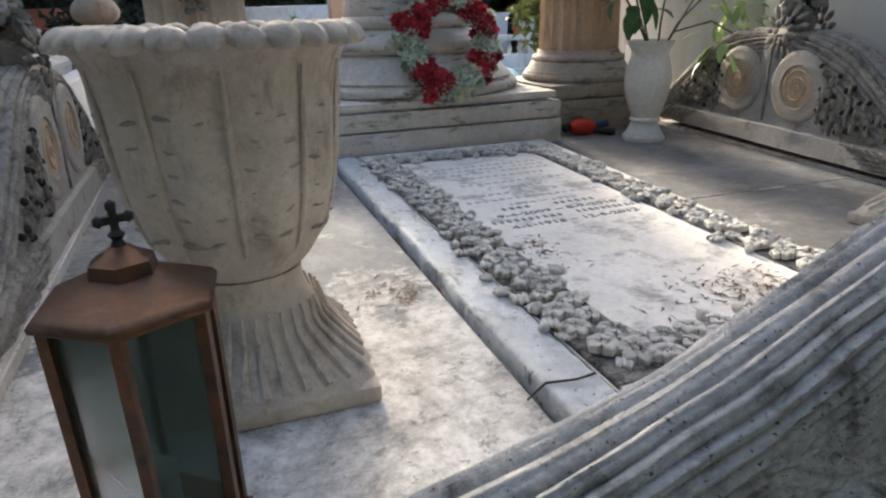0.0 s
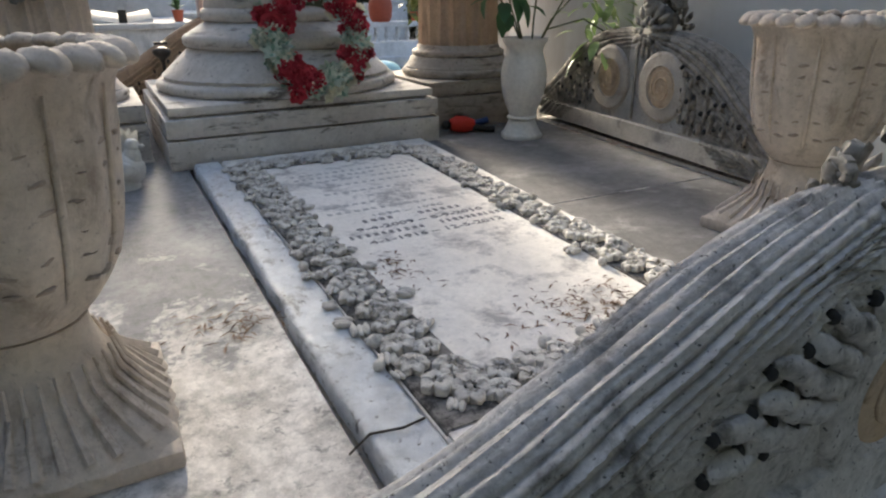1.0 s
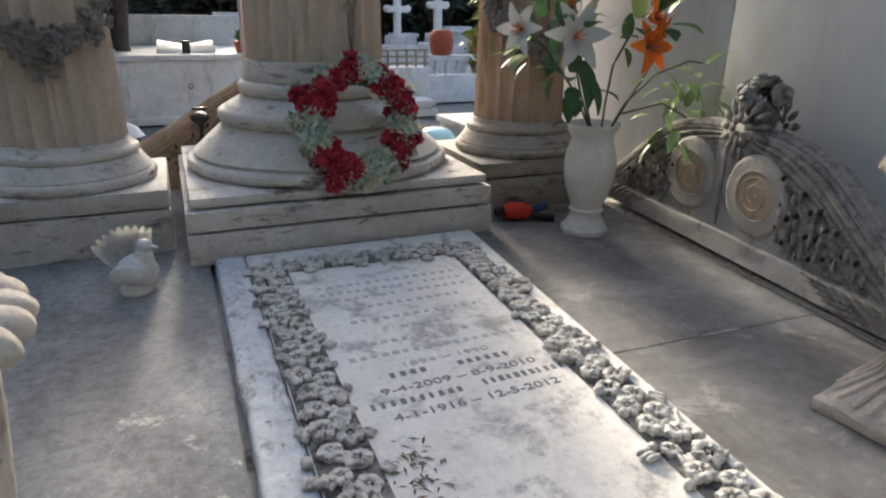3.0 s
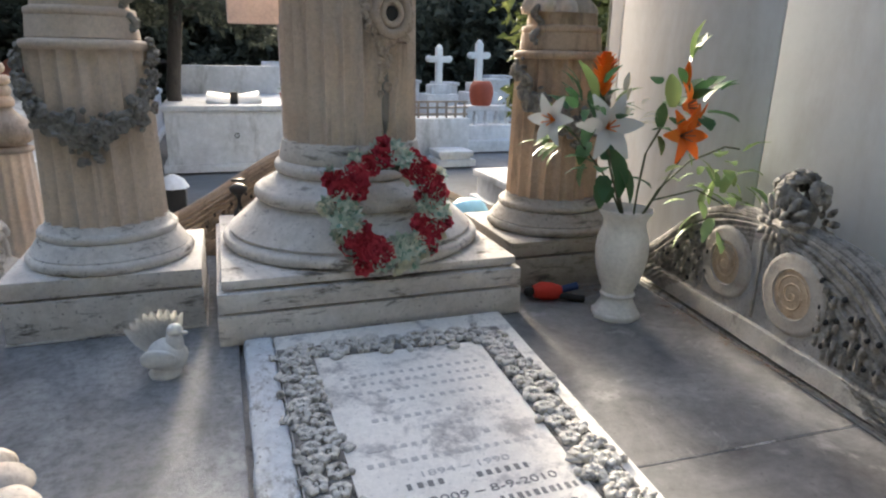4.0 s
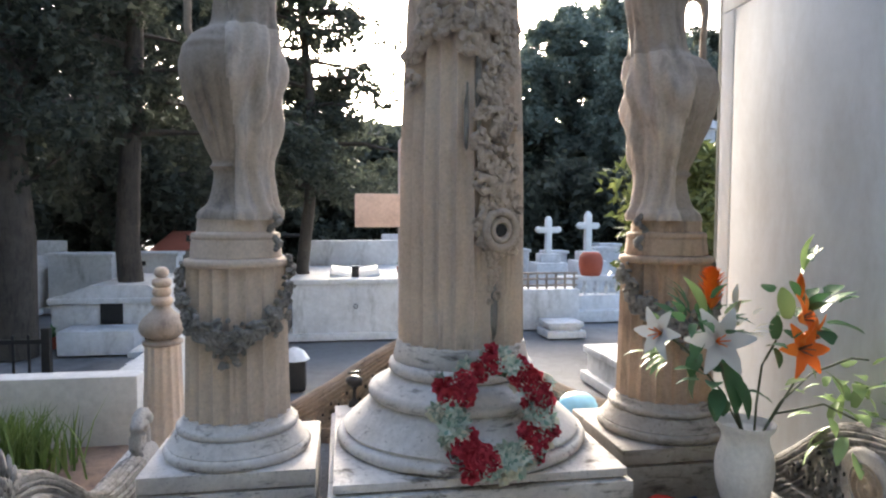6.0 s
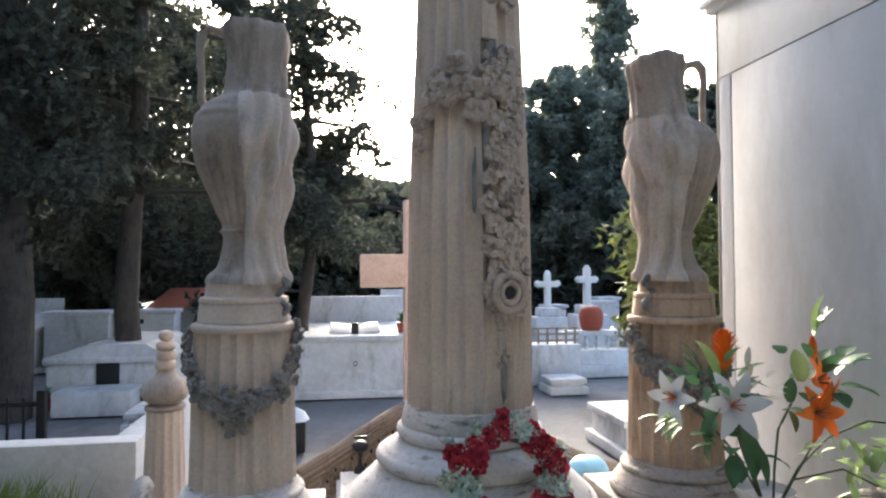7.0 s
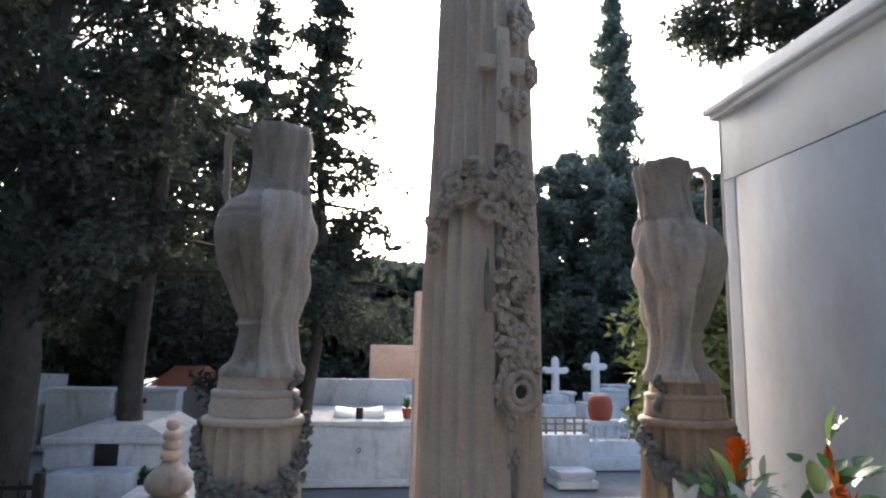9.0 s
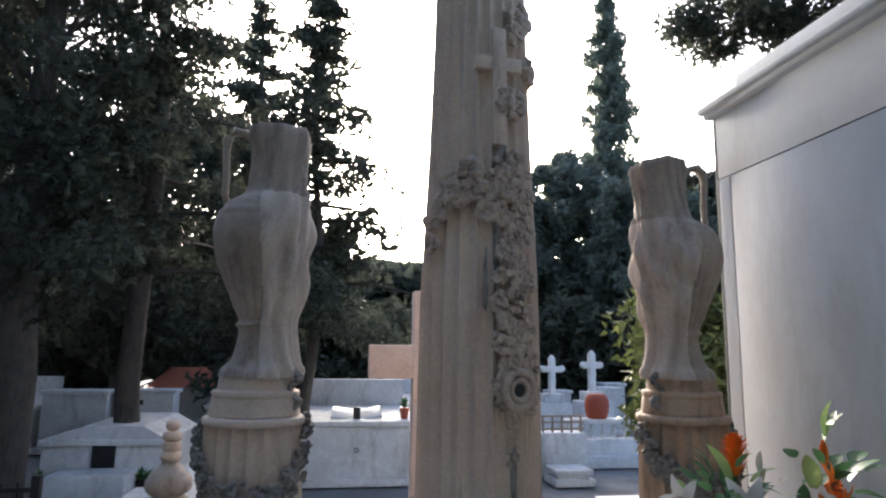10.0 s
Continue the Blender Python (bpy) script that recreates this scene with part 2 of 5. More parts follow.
def box(bm, x0, x1, y0, y1, z0, z1, bevel=0.0, segs=2):
    r = bmesh.ops.create_cube(bm, size=1)
    vs = r["verts"]
    for v in vs:
        v.co = Vector((x0 + (v.co.x + .5) * (x1 - x0), y0 + (v.co.y + .5) * (y1 - y0), z0 + (v.co.z + .5) * (z1 - z0)))
    if bevel:
        es = list({e for v in vs for e in v.link_edges})
        bmesh.ops.bevel(bm, geom=es, offset=bevel, segments=segs, affect="EDGES", profile=0.6)
    return bm


def boxed(x0, x1, y0, y1, z0, z1, bevel=0.0, segs=2):
    return box(bmesh.new(), x0, x1, y0, y1, z0, z1, bevel, segs)


def poly_slab(pts, z0, z1, bevel=0.004):
    bm = bmesh.new()
    f = bm.faces.new([bm.verts.new((x, y, z0)) for x, y in pts])
    r = bmesh.ops.extrude_face_region(bm, geom=[f])
    for v in r["geom"]:
        if isinstance(v, bmesh.types.BMVert):
            v.co.z = z1
    if bevel:
        bmesh.ops.bevel(bm, geom=[e for e in bm.edges if all(abs(v.co.z - z1) < 1e-6 for v in e.verts)], offset=bevel, segments=2, affect="EDGES")
    return bm


def lathe(profile, segs=48, shape=None, cx=0.0, cy=0.0, cap=True, bm=None):
    """Profile of (radius, z), turned; shape(theta, z, r) gives the radius and may carry folds or flutes."""
    bm = bm or bmesh.new()
    rings = []
    for r, z in profile:
        ring = []
        for k in range(segs):
            a = 2 * math.pi * k / segs
            q = shape(a, z, r) if shape else r
            ring.append(bm.verts.new((cx + q * math.cos(a), cy + q * math.sin(a), z)))
        rings.append(ring)
    for a, b in zip(rings, rings[1:]):
        for k in range(segs):
            bm.faces.new((a[k], a[(k + 1) % segs], b[(k + 1) % segs], b[k]))
    if cap:
        bm.faces.new(rings[0][::-1])
        bm.faces.new(rings[-1])
    return bm


def smooth_profile(keys, n):
    """Points of a smooth line through (z, r) keys."""
    zs, rs = [k[0] for k in keys], [k[1] for k in keys]
    m = []
    for i in range(len(keys)):
        lo, hi = max(0, i - 1), min(len(keys) - 1, i + 1)
        m.append((rs[hi] - rs[lo]) / (zs[hi] - zs[lo]))
    out = []
    for k in range(n + 1):
        z = zs[0] + (zs[-1] - zs[0]) * k / n
        i = min(len(keys) - 2, max(q for q in range(len(keys)) if zs[q] <= z + 1e-9))
        h = zs[i + 1] - zs[i]
        u = (z - zs[i]) / h
        out.append(((2 * u ** 3 - 3 * u * u + 1) * rs[i] + (u ** 3 - 2 * u * u + u) * h * m[i] + (3 * u * u - 2 * u ** 3) * rs[i + 1] + (u ** 3 - u * u) * h * m[i + 1], z))
    return out


def torus_profile(z0, z1, r_in, r_out, n=7):
    """Half-round moulding."""
    return [(r_in + (r_out - r_in) * math.sin(math.pi * k / n), z0 + (z1 - z0) * (1 - math.cos(math.pi * k / n)) / 2) for k in range(n + 1)]


def tube(pts, radius, sides=6, bm=None, taper=1.0):
    bm = bm or bmesh.new()
    pts = [Vector(p) for p in pts]
    rings = []
    for i, p in enumerate(pts):
        d = (pts[min(i + 1, len(pts) - 1)] - pts[max(i - 1, 0)]).normalized()
        up = Vector((0, 0, 1)) if abs(d.z) < 0.9 else Vector((1, 0, 0))
        a = d.cross(up).normalized()
        b = d.cross(a)
        r = (radius(i / max(1, len(pts) - 1)) if callable(radius) else radius * (1 + (taper - 1) * i / max(1, len(pts) - 1)))
        rings.append([bm.verts.new(p + r * (math.cos(2 * math.pi * k / sides) * a + math.sin(2 * math.pi * k / sides) * b)) for k in range(sides)])
    for a, b in zip(rings, rings[1:]):
        for k in range(sides):
            bm.faces.new((a[k], a[(k + 1) % sides], b[(k + 1) % sides], b[k]))
    bm.faces.new(rings[0][::-1])
    bm.faces.new(rings[-1])
    return bm


def blob(bm, at, size, seed=0, sub=1, rough=0.2):
    r = bmesh.ops.create_icosphere(bm, subdivisions=sub, radius=1)
    for v in r["verts"]:
        k = 1 + rough * noise.noise(v.co * 1.7 + Vector((seed * 3.1, seed * 1.7, 0)))
        v.co = Vector(at) + Vector((v.co.x * size[0], v.co.y * size[1], v.co.z * size[2])) * k
    return bm


def petal(bm, m, length, width, curl=0.3, cup=0.15, n=4):
    """One tapered petal or leaf along x, bent down by curl, with a raised rim."""
    rows = []
    for i in range(n + 1):
        u = i / n
        w = width * math.sin(math.pi * min(0.97, 0.12 + 0.86 * u)) ** 0.8 * 0.5
        x, z = length * u, length * (0.35 * u - curl * u * u)
        rows.append([bm.verts.new(m @ Vector((x, s * w, z + abs(s) * w * cup))) for s in (-1, 0, 1)])
    for a, b in zip(rows, rows[1:]):
        for k in (0, 1):
            bm.faces.new((a[k], a[k + 1], b[k + 1], b[k]))
    return bm


def bloom(petals, length, width, lift=0.0, curl=0.3, layers=1, bm=None, m=None):
    bm = bm or bmesh.new()
    m = m or Matrix()
    for l in range(layers):
        for k in range(petals):
            a = 360 * (k + 0.5 * l) / petals + random.uniform(-6, 6)
            petal(bm, m @ pose(0, 0, 0.004 * l, 0, 0, a) @ pose(0, 0, 0, 0, -lift - 18 * l, 0), length * (1 - 0.2 * l), width, curl)
    return bm


# ---- ground and platform ----
GROUND = -0.6
bm = bmesh.new()
bmesh.ops.create_grid(bm, x_segments=40, y_segments=40, size=150)
for v in bm.verts:
    v.co.z = GROUND + 0.04 * noise.noise(v.co * 0.3) - 0.02
tagged(part("ground", bm, M_ROAD), "grey worn concrete and asphalt cemetery ground", "ground", kind="structure")

floor = thing("floor", (0, 0, 0), "stained grey marble floor slabs of the grave plot", "floor", kind="structure")
part("bed", boxed(-0.62, 2.32, 0.16, 3.9, GROUND - 0.1, -0.045, 0.01), M_PED, floor)
SLABS = [((-0.40, 0.52), (0.408, 0.52), (0.428, 3.85), (-0.40, 3.85)),
         ((1.237, 0.52), (1.93, 0.52), (2.04, 1.522), (1.309, 1.545)), ((1.310, 1.549), (2.04, 1.526), (2.25, 3.85), (1.482, 3.85)), ((0.44, 0.52), (1.225, 0.52), (1.47, 3.85), (0.45, 3.85))]
for pts in SLABS:
    part("slab", poly_slab(pts, -0.045, 0.0 if pts[0][0] != 0.44 else -0.012, 0.003), M_FLOOR_DARK if pts[0][0] > 1 else M_FLOOR, floor)
part("mortar_joint", poly_slab([(1.31, 1.5445), (2.04, 1.5215), (2.04, 1.5265), (1.31, 1.5495)], -0.04, 0.0015, 0.001), M_FLOOR, floor, "pale mortar joint")

kerb = thing("kerb", (0, 0, 0), "worn pale marble kerb strips round the grave plot", "kerb", kind="structure")
part("kerb_strip", poly_slab([(1.935, 0.55), (2.00, 0.55), (2.235, 2.72), (2.16, 2.72)], -0.04, 0.014, 0.006), M_CARVE, kerb)
part("kerb_strip", poly_slab([(2.00, 0.55), (2.30, 0.55), (2.34, 3.85), (2.235, 2.72)], -0.04, 0.035, 0.006), M_PANEL, kerb)
part("kerb_strip", poly_slab([(-0.60, 0.30), (-0.375, 0.30), (-0.40, 3.6), (-0.60, 3.6)], -0.04, 0.03, 0.006), M_PED, kerb)
part("kerb_strip", poly_slab([(-0.374, 0.30), (2.3, 0.30), (2.3, 0.516), (-0.374, 0.516)], -0.04, 0.03, 0.006), M_PED, kerb)


# ---- grave slab with carved flower border ----
grave = thing("grave_slab", (0, 0, 0), "pale weathered marble grave slab with a carved border of flowers", "grave slab")
part("slab_body", poly_slab([(0.524, 0.66), (1.25, 0.66), (1.378, 2.515), (0.534, 2.515)], -0.012, 0.024, 0.006), M_SLAB, grave)
bm = bmesh.new()
rows = []
for i in range(261):
    y = 0.60 + 1.915 * i / 260
    lo = 0.424 + 0.014 * (y - 0.6) / 1.9 + 0.007 * noise.noise(Vector((y * 9, 0.3, 0))) + 0.003 * noise.noise(Vector((y * 40, 0.3, 0)))
    hi = 0.520 + 0.010 * (y - 0.6) / 1.9 + 0.004 * noise.noise(Vector((y * 16, 4.0, 0)))
    row = [bm.verts.new((lo - 0.002, y, -0.02))]
    for j in range(15):
        x = lo + (hi - lo) * j / 14
        q = Vector((x * 26, y * 17, 0))
        z = 0.022 + 0.0050 * (0.5 - abs(noise.noise(q))) + 0.0025 * noise.noise(q * 3.1) - 0.006 * (j in (0, 14))
        row.append(bm.verts.new((x, y, z)))
    row.append(bm.verts.new((hi, y, -0.02)))
    rows.append(row)
for a, b in zip(rows, rows[1:]):
    for j in range(16):
        bm.faces.new((a[j], a[j + 1], b[j + 1], b[j]))
for row in (rows[0], rows[-1]):
    bm.faces.new(row)
part("border_strip", bm, M_STRIP, grave, "bluish white crinkled strip with a ragged edge")

for pts in ([(0.528, 0.70), (0.640, 0.70), (0.645, 2.40), (0.536, 2.40)], [(0.66, 2.31), (1.21, 2.285), (1.21, 2.375), (0.66, 2.40)], [(1.128, 0.74), (1.232, 0.74), (1.310, 2.38), (1.205, 2.38)], [(0.66, 0.70), (1.13, 0.74), (1.13, 0.83), (0.66, 0.80)]):
    part("border_bed", poly_slab(pts, 0.018, 0.0275, 0.002), M_BED, grave, "dark bed of the carved border")


def spoon_petal(bm, m, r, wide, lift):
    """One cut-stone petal: a cupped blade with a rounded tip and walls down to the bed."""
    NU, NV = 5, 4
    grid = []
    for i in range(NU + 1):
        u = i / NU
        w = r * wide * (0.60 + 0.70 * u) * math.sqrt(max(0.16, 1 - max(0.0, (u - 0.55) / 0.48) ** 2))
        row = []
        for j in range(NV + 1):
            v = -1 + 2 * j / NV
            x = r * (0.30 + 0.70 * u) - r * 0.12 * v * v * u
            z = lift + 0.30 * r * math.sin(math.pi * min(1.0, 0.30 + 0.55 * u)) + 0.08 * r * v * v * (1 - u) - 0.09 * r * math.exp(-(v / 0.35) ** 2) * (1 - u)
            row.append((x, w * v, z))
        grid.append(row)
    top = [[bm.verts.new(m @ Vector(p)) for p in row] for row in grid]
    for a, b in zip(top, top[1:]):
        for j in range(NV):
            bm.faces.new((a[j], a[j + 1], b[j + 1], b[j]))
    ring = [(0, j) for j in range(NV + 1)] + [(i, NV) for i in range(1, NU + 1)] + [(NU, j) for j in range(NV - 1, -1, -1)] + [(i, 0) for i in range(NU - 1, 0, -1)]
    foot = [bm.verts.new(m @ Vector((grid[i][j][0] * 0.95, grid[i][j][1] * 0.95, -0.006))) for i, j in ring]
    for k in range(len(ring)):
        q = (k + 1) % len(ring)
        bm.faces.new((top[ring[k][0]][ring[k][1]], foot[k], foot[q], top[ring[q][0]][ring[q][1]]))


def carved_flower(petals, r, seed):
    """Open flower cut in stone: cupped petals round a drilled eye with a round bud in it."""
    bm = bmesh.new()
    rp = random.Random(seed)
    for k in range(petals):
        a = 360 * k / petals + seed * 20 + rp.uniform(-4, 4)
        spoon_petal(bm, pose(0, 0, 0, 0, 0, a), r * rp.uniform(0.93, 1.05), 1.0 * math.pi / petals * 0.66, 0.004 + 0.002 * (k % 2))
    n0 = len(bm.faces)
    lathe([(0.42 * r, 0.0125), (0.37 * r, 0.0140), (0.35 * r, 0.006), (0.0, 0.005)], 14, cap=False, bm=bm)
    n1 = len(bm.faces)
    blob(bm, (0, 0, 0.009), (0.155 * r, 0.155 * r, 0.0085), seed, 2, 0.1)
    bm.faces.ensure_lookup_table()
    # the eye's wall and floor are coloured black as its shade
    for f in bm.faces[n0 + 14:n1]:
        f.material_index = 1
    return bm


def carved_leaf(r):
    bm = bmesh.new()
    for s in (-1, 0, 1):
        blob(bm, (0.5 * r * math.cos(s * 0.7), 0.5 * r * math.sin(s * 0.7), 0.004), (0.60 * r, 0.20 * r, 0.007), s + 4, 2, 0.25)
    return bm


proto = [part("carved_flower", carved_flower(p, 0.045, i), [M_CARVE, M_HOLE], grave) for i, p in enumerate((6, 5, 7))]
proto_leaf = part("carved_leaf", carved_leaf(0.034), M_CARVE, grave)
proto_bud = part("carved_bud", blob(bmesh.new(), (0, 0, 0.006), (0.013, 0.013, 0.013), 2, 2, 0.15), M_CARVE, grave)
for i, ob in enumerate(proto + [proto_leaf, proto_bud]):
    ob.matrix_basis = pose(0.60 + 0.12 * i, 2.365, 0.024)


def border_point(s):
    """A point of the border's middle line; s runs once round."""
    corners = [(0.584, 0.765), (0.590, 2.355), (1.252, 2.325), (1.180, 0.785)]
    s = (s % 1.0) * 4
    i, u = int(s), s - int(s)
    (x0, y0), (x1, y1) = corners[i], corners[(i + 1) % 4]
    return Vector((x0 + (x1 - x0) * u, y0 + (y1 - y0) * u, 0)), Vector((-(y1 - y0), x1 - x0, 0)).normalized()


rnd = random.Random(5)
for side, count in enumerate((44, 18, 42, 19)):
    for k in range(count):
        p, out = border_point((side + k / count) / 4)
        if side == 1 and k < 1:
            continue
        gap = abs(((k * 0.37 + side * 0.3) % 1) - 0.5) < 0.10
        p = p + out * (0.022 * (1 if k % 2 else -1) + rnd.uniform(-0.006, 0.006))
        m = pose(p.x, p.y, 0.030 + rnd.uniform(-0.001, 0.004), rnd.uniform(-9, 9), rnd.uniform(-9, 9), rnd.uniform(0, 360)) @ Matrix.Scale(rnd.uniform(0.60, 0.80) * (0.8 if gap else 1), 4)
        same("carved_flower", proto[rnd.randrange(3)].data, grave, m)
        for j in (0, 0, 1) if k % 2 else (0, 1):
            q = p + out * rnd.choice((-1, 1)) * rnd.uniform(0.020, 0.034) + Vector((rnd.uniform(-0.02, 0.02), rnd.uniform(-0.03, 0.03), 0))
            same("carved_leaf" if j == 0 else "carved_bud", (proto_leaf if j == 0 else proto_bud).data, grave, pose(q.x, q.y, 0.027, 0, 0, rnd.uniform(0, 360)) @ Matrix.Scale(rnd.uniform(0.7, 1.1), 4))

# inscription: names as bars, the dates in figures
for y, x0, x1, marks in ((2.150, 0.70, 1.16, 15), (2.100, 0.70, 1.16, 17), (2.050, 0.705, 1.155, 16), (1.985, 0.75, 1.11, 12), (1.900, 0.74, 1.13, 13), (1.835, 0.86, 1.02, 5),
                         (1.770, 0.70, 1.15, 16), (1.708, 0.685, 1.15, 17), (1.610, 0.755, 0.855, 4), (1.608, 0.925, 1.07, 6), (1.503, 0.678, 0.90, 10), (1.510, 0.945, 1.165, 11)):
    bm = bmesh.new()
    step = (x1 - x0) / marks
    for k in range(marks):
        if rnd.random() < (0.12 if y > 1.65 else 0.0):
            continue
        xk = x0 + step * k
        w = step * rnd.uniform(0.36, 0.62)
        h2 = (0.011 if y < 1.65 else 0.0085) * rnd.uniform(0.8, 1.0)
        box(bm, xk, xk + w, y - h2, y + h2, 0.0232, 0.0250)
    part("letter_bar", bm, M_LETTER if y < 1.65 else M_FAINT, grave, "dark worn letter marks" if y < 1.65 else "faded letter marks", smooth=False)


def writing(text, x, y, z, size, width, material, parent):
    cu = bpy.data.curves.new("writing", "FONT")
    cu.body, cu.size, cu.extrude = text, size, 0.0006
    cu.align_x, cu.align_y = "CENTER", "CENTER"
    tmp = new("writing", cu)
    bpy.context.view_layer.update()
    me = bpy.data.meshes.new_from_object(tmp.evaluated_get(bpy.context.evaluated_depsgraph_get()))
    bpy.data.objects.remove(tmp)
    me.materials.clear()
    me.materials.append(material)
    ob = new("writing", me)
    xs = [v.co.x for v in me.vertices]
    ob.parent = parent
    ob.matrix_basis = pose(x, y, z, 0, 0, 1.0) @ Matrix.Diagonal((width / (max(xs) - min(xs)), 1, 1, 1))
    return ob


writing("1894 – 1990", 0.91, 1.647, 0.0248, 0.030, 0.225, M_FAINT, grave)
writing("9-4-2009 – 8-9-2010", 0.91, 1.552, 0.0248, 0.034, 0.39, M_LETTER, grave)
writing("4-1-1916 – 12-5-2012", 0.912, 1.452, 0.0248, 0.034, 0.40, M_LETTER, grave)


# ---- pedestals and columns ----
def fluted(n, depth):
    return lambda a, z, r: r * (1 - depth * (0.5 - 0.5 * math.cos(n * a)) ** 0.55)


def wobble(amount, freq, seed=0.0):
    return lambda a, z, r: r * (1 + amount * noise.noise(Vector((math.cos(a) * freq, math.sin(a) * freq, z * freq * 2 + seed))))


def stepped_pedestal(parent, x0, x1, y0, y1, levels, material=M_PED):
    for inset, z0, z1 in levels:
        part("step", boxed(x0 + inset, x1 - inset, y0 + inset, y1 - inset, z0, z1, 0.006), material, parent)


LEVELS = [(0.0, 0.0, 0.108), (0.030, 0.108, 0.117), (0.003, 0.117, 0.186), (0.045, 0.186, 0.196), (0.020, 0.196, 0.228)]
middle = thing("column", (0.917, 3.035, 0), "tall fluted pinkish marble column on a stepped white marble pedestal", "column")
stepped_pedestal(middle, -0.557, 0.557, -0.51, 0.47, LEVELS)
base = torus_profile(0.228, 0.275, 0.50, 0.525) + [(0.490, 0.277), (0.486, 0.287)] + smooth_profile([(0.29, 0.495), (0.395, 0.375)], 8) + torus_profile(0.398, 0.455, 0.365, 0.392) + \
    [(0.36, 0.46), (0.345, 0.47)] + smooth_profile([(0.472, 0.34), (0.50, 0.292)], 4) + torus_profile(0.502, 0.555, 0.285, 0.308) + [(0.288, 0.56), (0.28, 0.60), (0.272, 0.632)]
part("column_base", lathe(base, 72, wobble(0.006, 3)), M_PED, middle)
shaft = [(r, z) for r, z in smooth_profile([(0.625, 0.266), (1.5, 0.256), (2.1, 0.230), (2.9, 0.208), (3.7, 0.200)], 26)]
part("shaft", lathe(shaft, 192, fluted(24, 0.11)), M_COL, middle, "fluted pinkish marble shaft with dark streaks")


def rosette(bm, m, r, seed=0):
    """Small worn flower in relief: five or six blunt petals round a low bud."""
    n = 5 if int(seed * 97) % 2 else 6
    for k in range(n):
        a = 360 * k / n + seed * 57
        spoon_petal(bm, m @ pose(0, 0, 0, 0, -8 + 14 * ((k * 7 + int(seed * 31)) % 3 - 1), a), r, 1.0 * math.pi / n * 0.70, 0.10 * r)
    r2 = bmesh.ops.create_icosphere(bm, subdivisions=1, radius=0.22 * r)
    for v in r2["verts"]:
        v.co = m @ (v.co + Vector((0, 0, 0.26 * r)))


def on_shaft(angle, z):
    """The pose on the shaft's face: angle from the front towards +x, z up the shaft, with z axis outward."""
    r = 0.262 if z < 1.5 else 0.262 - (z - 1.5) * 0.045
    a = radians(angle - 90)
    return Matrix.Translation((r * math.cos(a), r * math.sin(a), z)) @ pose(0, 0, 0, 0, 0, angle) @ pose(0, 0, 0, 90, 0, 0)


rc = random.Random(11)
bm = bmesh.new()
for k in range(56):
    u = k / 55
    z = 1.02 + 1.0 * u
    ang = 22 + 4 * math.sin(u * 9) + rc.uniform(-17, 17)
    rosette(bm, on_shaft(ang, z), rc.uniform(0.030, 0.050), rc.random())
    for _ in range(2):
        spoon_petal(bm, on_shaft(22 + rc.uniform(-19, 19), z + rc.uniform(-0.02, 0.02)) @ pose(0, 0, 0, 0, -10, rc.uniform(0, 360)), rc.uniform(0.04, 0.065), 0.24, 0.0)
tagged(part("carved_garland", bm, M_RELIEF, middle, "garland of carved stone flowers down the shaft"), kind="stuff")
bm = bmesh.new()
for k in range(36):
    u = k / 35
    rosette(bm, on_shaft(-62 + 92 * u + rc.uniform(-5, 5), 1.74 + 0.30 * u + 0.10 * math.sin(u * 6) + rc.uniform(-0.07, 0.07)), rc.uniform(0.036, 0.062), rc.random())
tagged(part("carved_garland", bm, M_RELIEF, middle), kind="stuff")
bm = bmesh.new()
for ring_r, cnt, rr in ((0.085, 12, 0.030), (0.050, 7, 0.026)):
    for k in range(cnt):
        a = 2 * math.pi * k / cnt
        rosette(bm, on_shaft(22, 1.10) @ Matrix.Translation((ring_r * math.cos(a), ring_r * math.sin(a), 0.0)), rr, a)
for k in range(9):
    rosette(bm, on_shaft(20 + rc.uniform(-6, 6), 0.82 + 0.025 * k), rc.uniform(0.022, 0.038) * (0.5 + k / 14), k)
for rr, tr in ((0.070, 0.017), (0.040, 0.013)):
    b0 = tube([(rr * math.cos(2 * math.pi * k / 28), rr * math.sin(2 * math.pi * k / 28), 0.022) for k in range(29)], tr, 7)
    b0.transform(on_shaft(22, 1.10))
    tmp = bpy.data.meshes.new("tmp")
    b0.to_mesh(tmp)
    b0.free()
    bm.from_mesh(tmp)
b0 = lathe([(0.026, 0.020), (0.024, 0.026), (0.0, 0.027)], 16, cap=False)
b0.transform(on_shaft(22, 1.10))
# flat black disc, the hollow's shade put into its colour
part("rosette_eye", b0, M_HOLE, middle, "black disc for the shade in the hollow of the carved ring")
for ang, z0, z1, w in ((19, 0.66, 0.93, 0.017), (4, 1.42, 1.98, 0.014), (-7, 1.40, 1.66, 0.010), (13, 2.02, 2.20, 0.012), (9, 1.90, 2.10, 0.016)):
    mid = on_shaft(ang, (z0 + z1) / 2)
    b0 = blob(bmesh.new(), (0, 0, 0.0), (w, (z1 - z0) / 2, 0.006), ang, 2, 0.4)
    b0.transform(mid)
    part("weather_streak", b0, M_KNOT, middle, "dark weathered streak in the stone")
part("carved_rosette", bm, M_RELIEF, middle, "carved ring of stone flowers")
bm = bmesh.new()
for z, d in ((2.72, 50), (2.48, 56), (2.30, 20), (2.66, 30)):
    for k in range(7):
        rosette(bm, on_shaft(d + rc.uniform(-8, 8), z + rc.uniform(-0.04, 0.04)), rc.uniform(0.035, 0.060), k)
tagged(part("carved_garland", bm, M_RELIEF, middle), kind="stuff")
bm = bmesh.new()
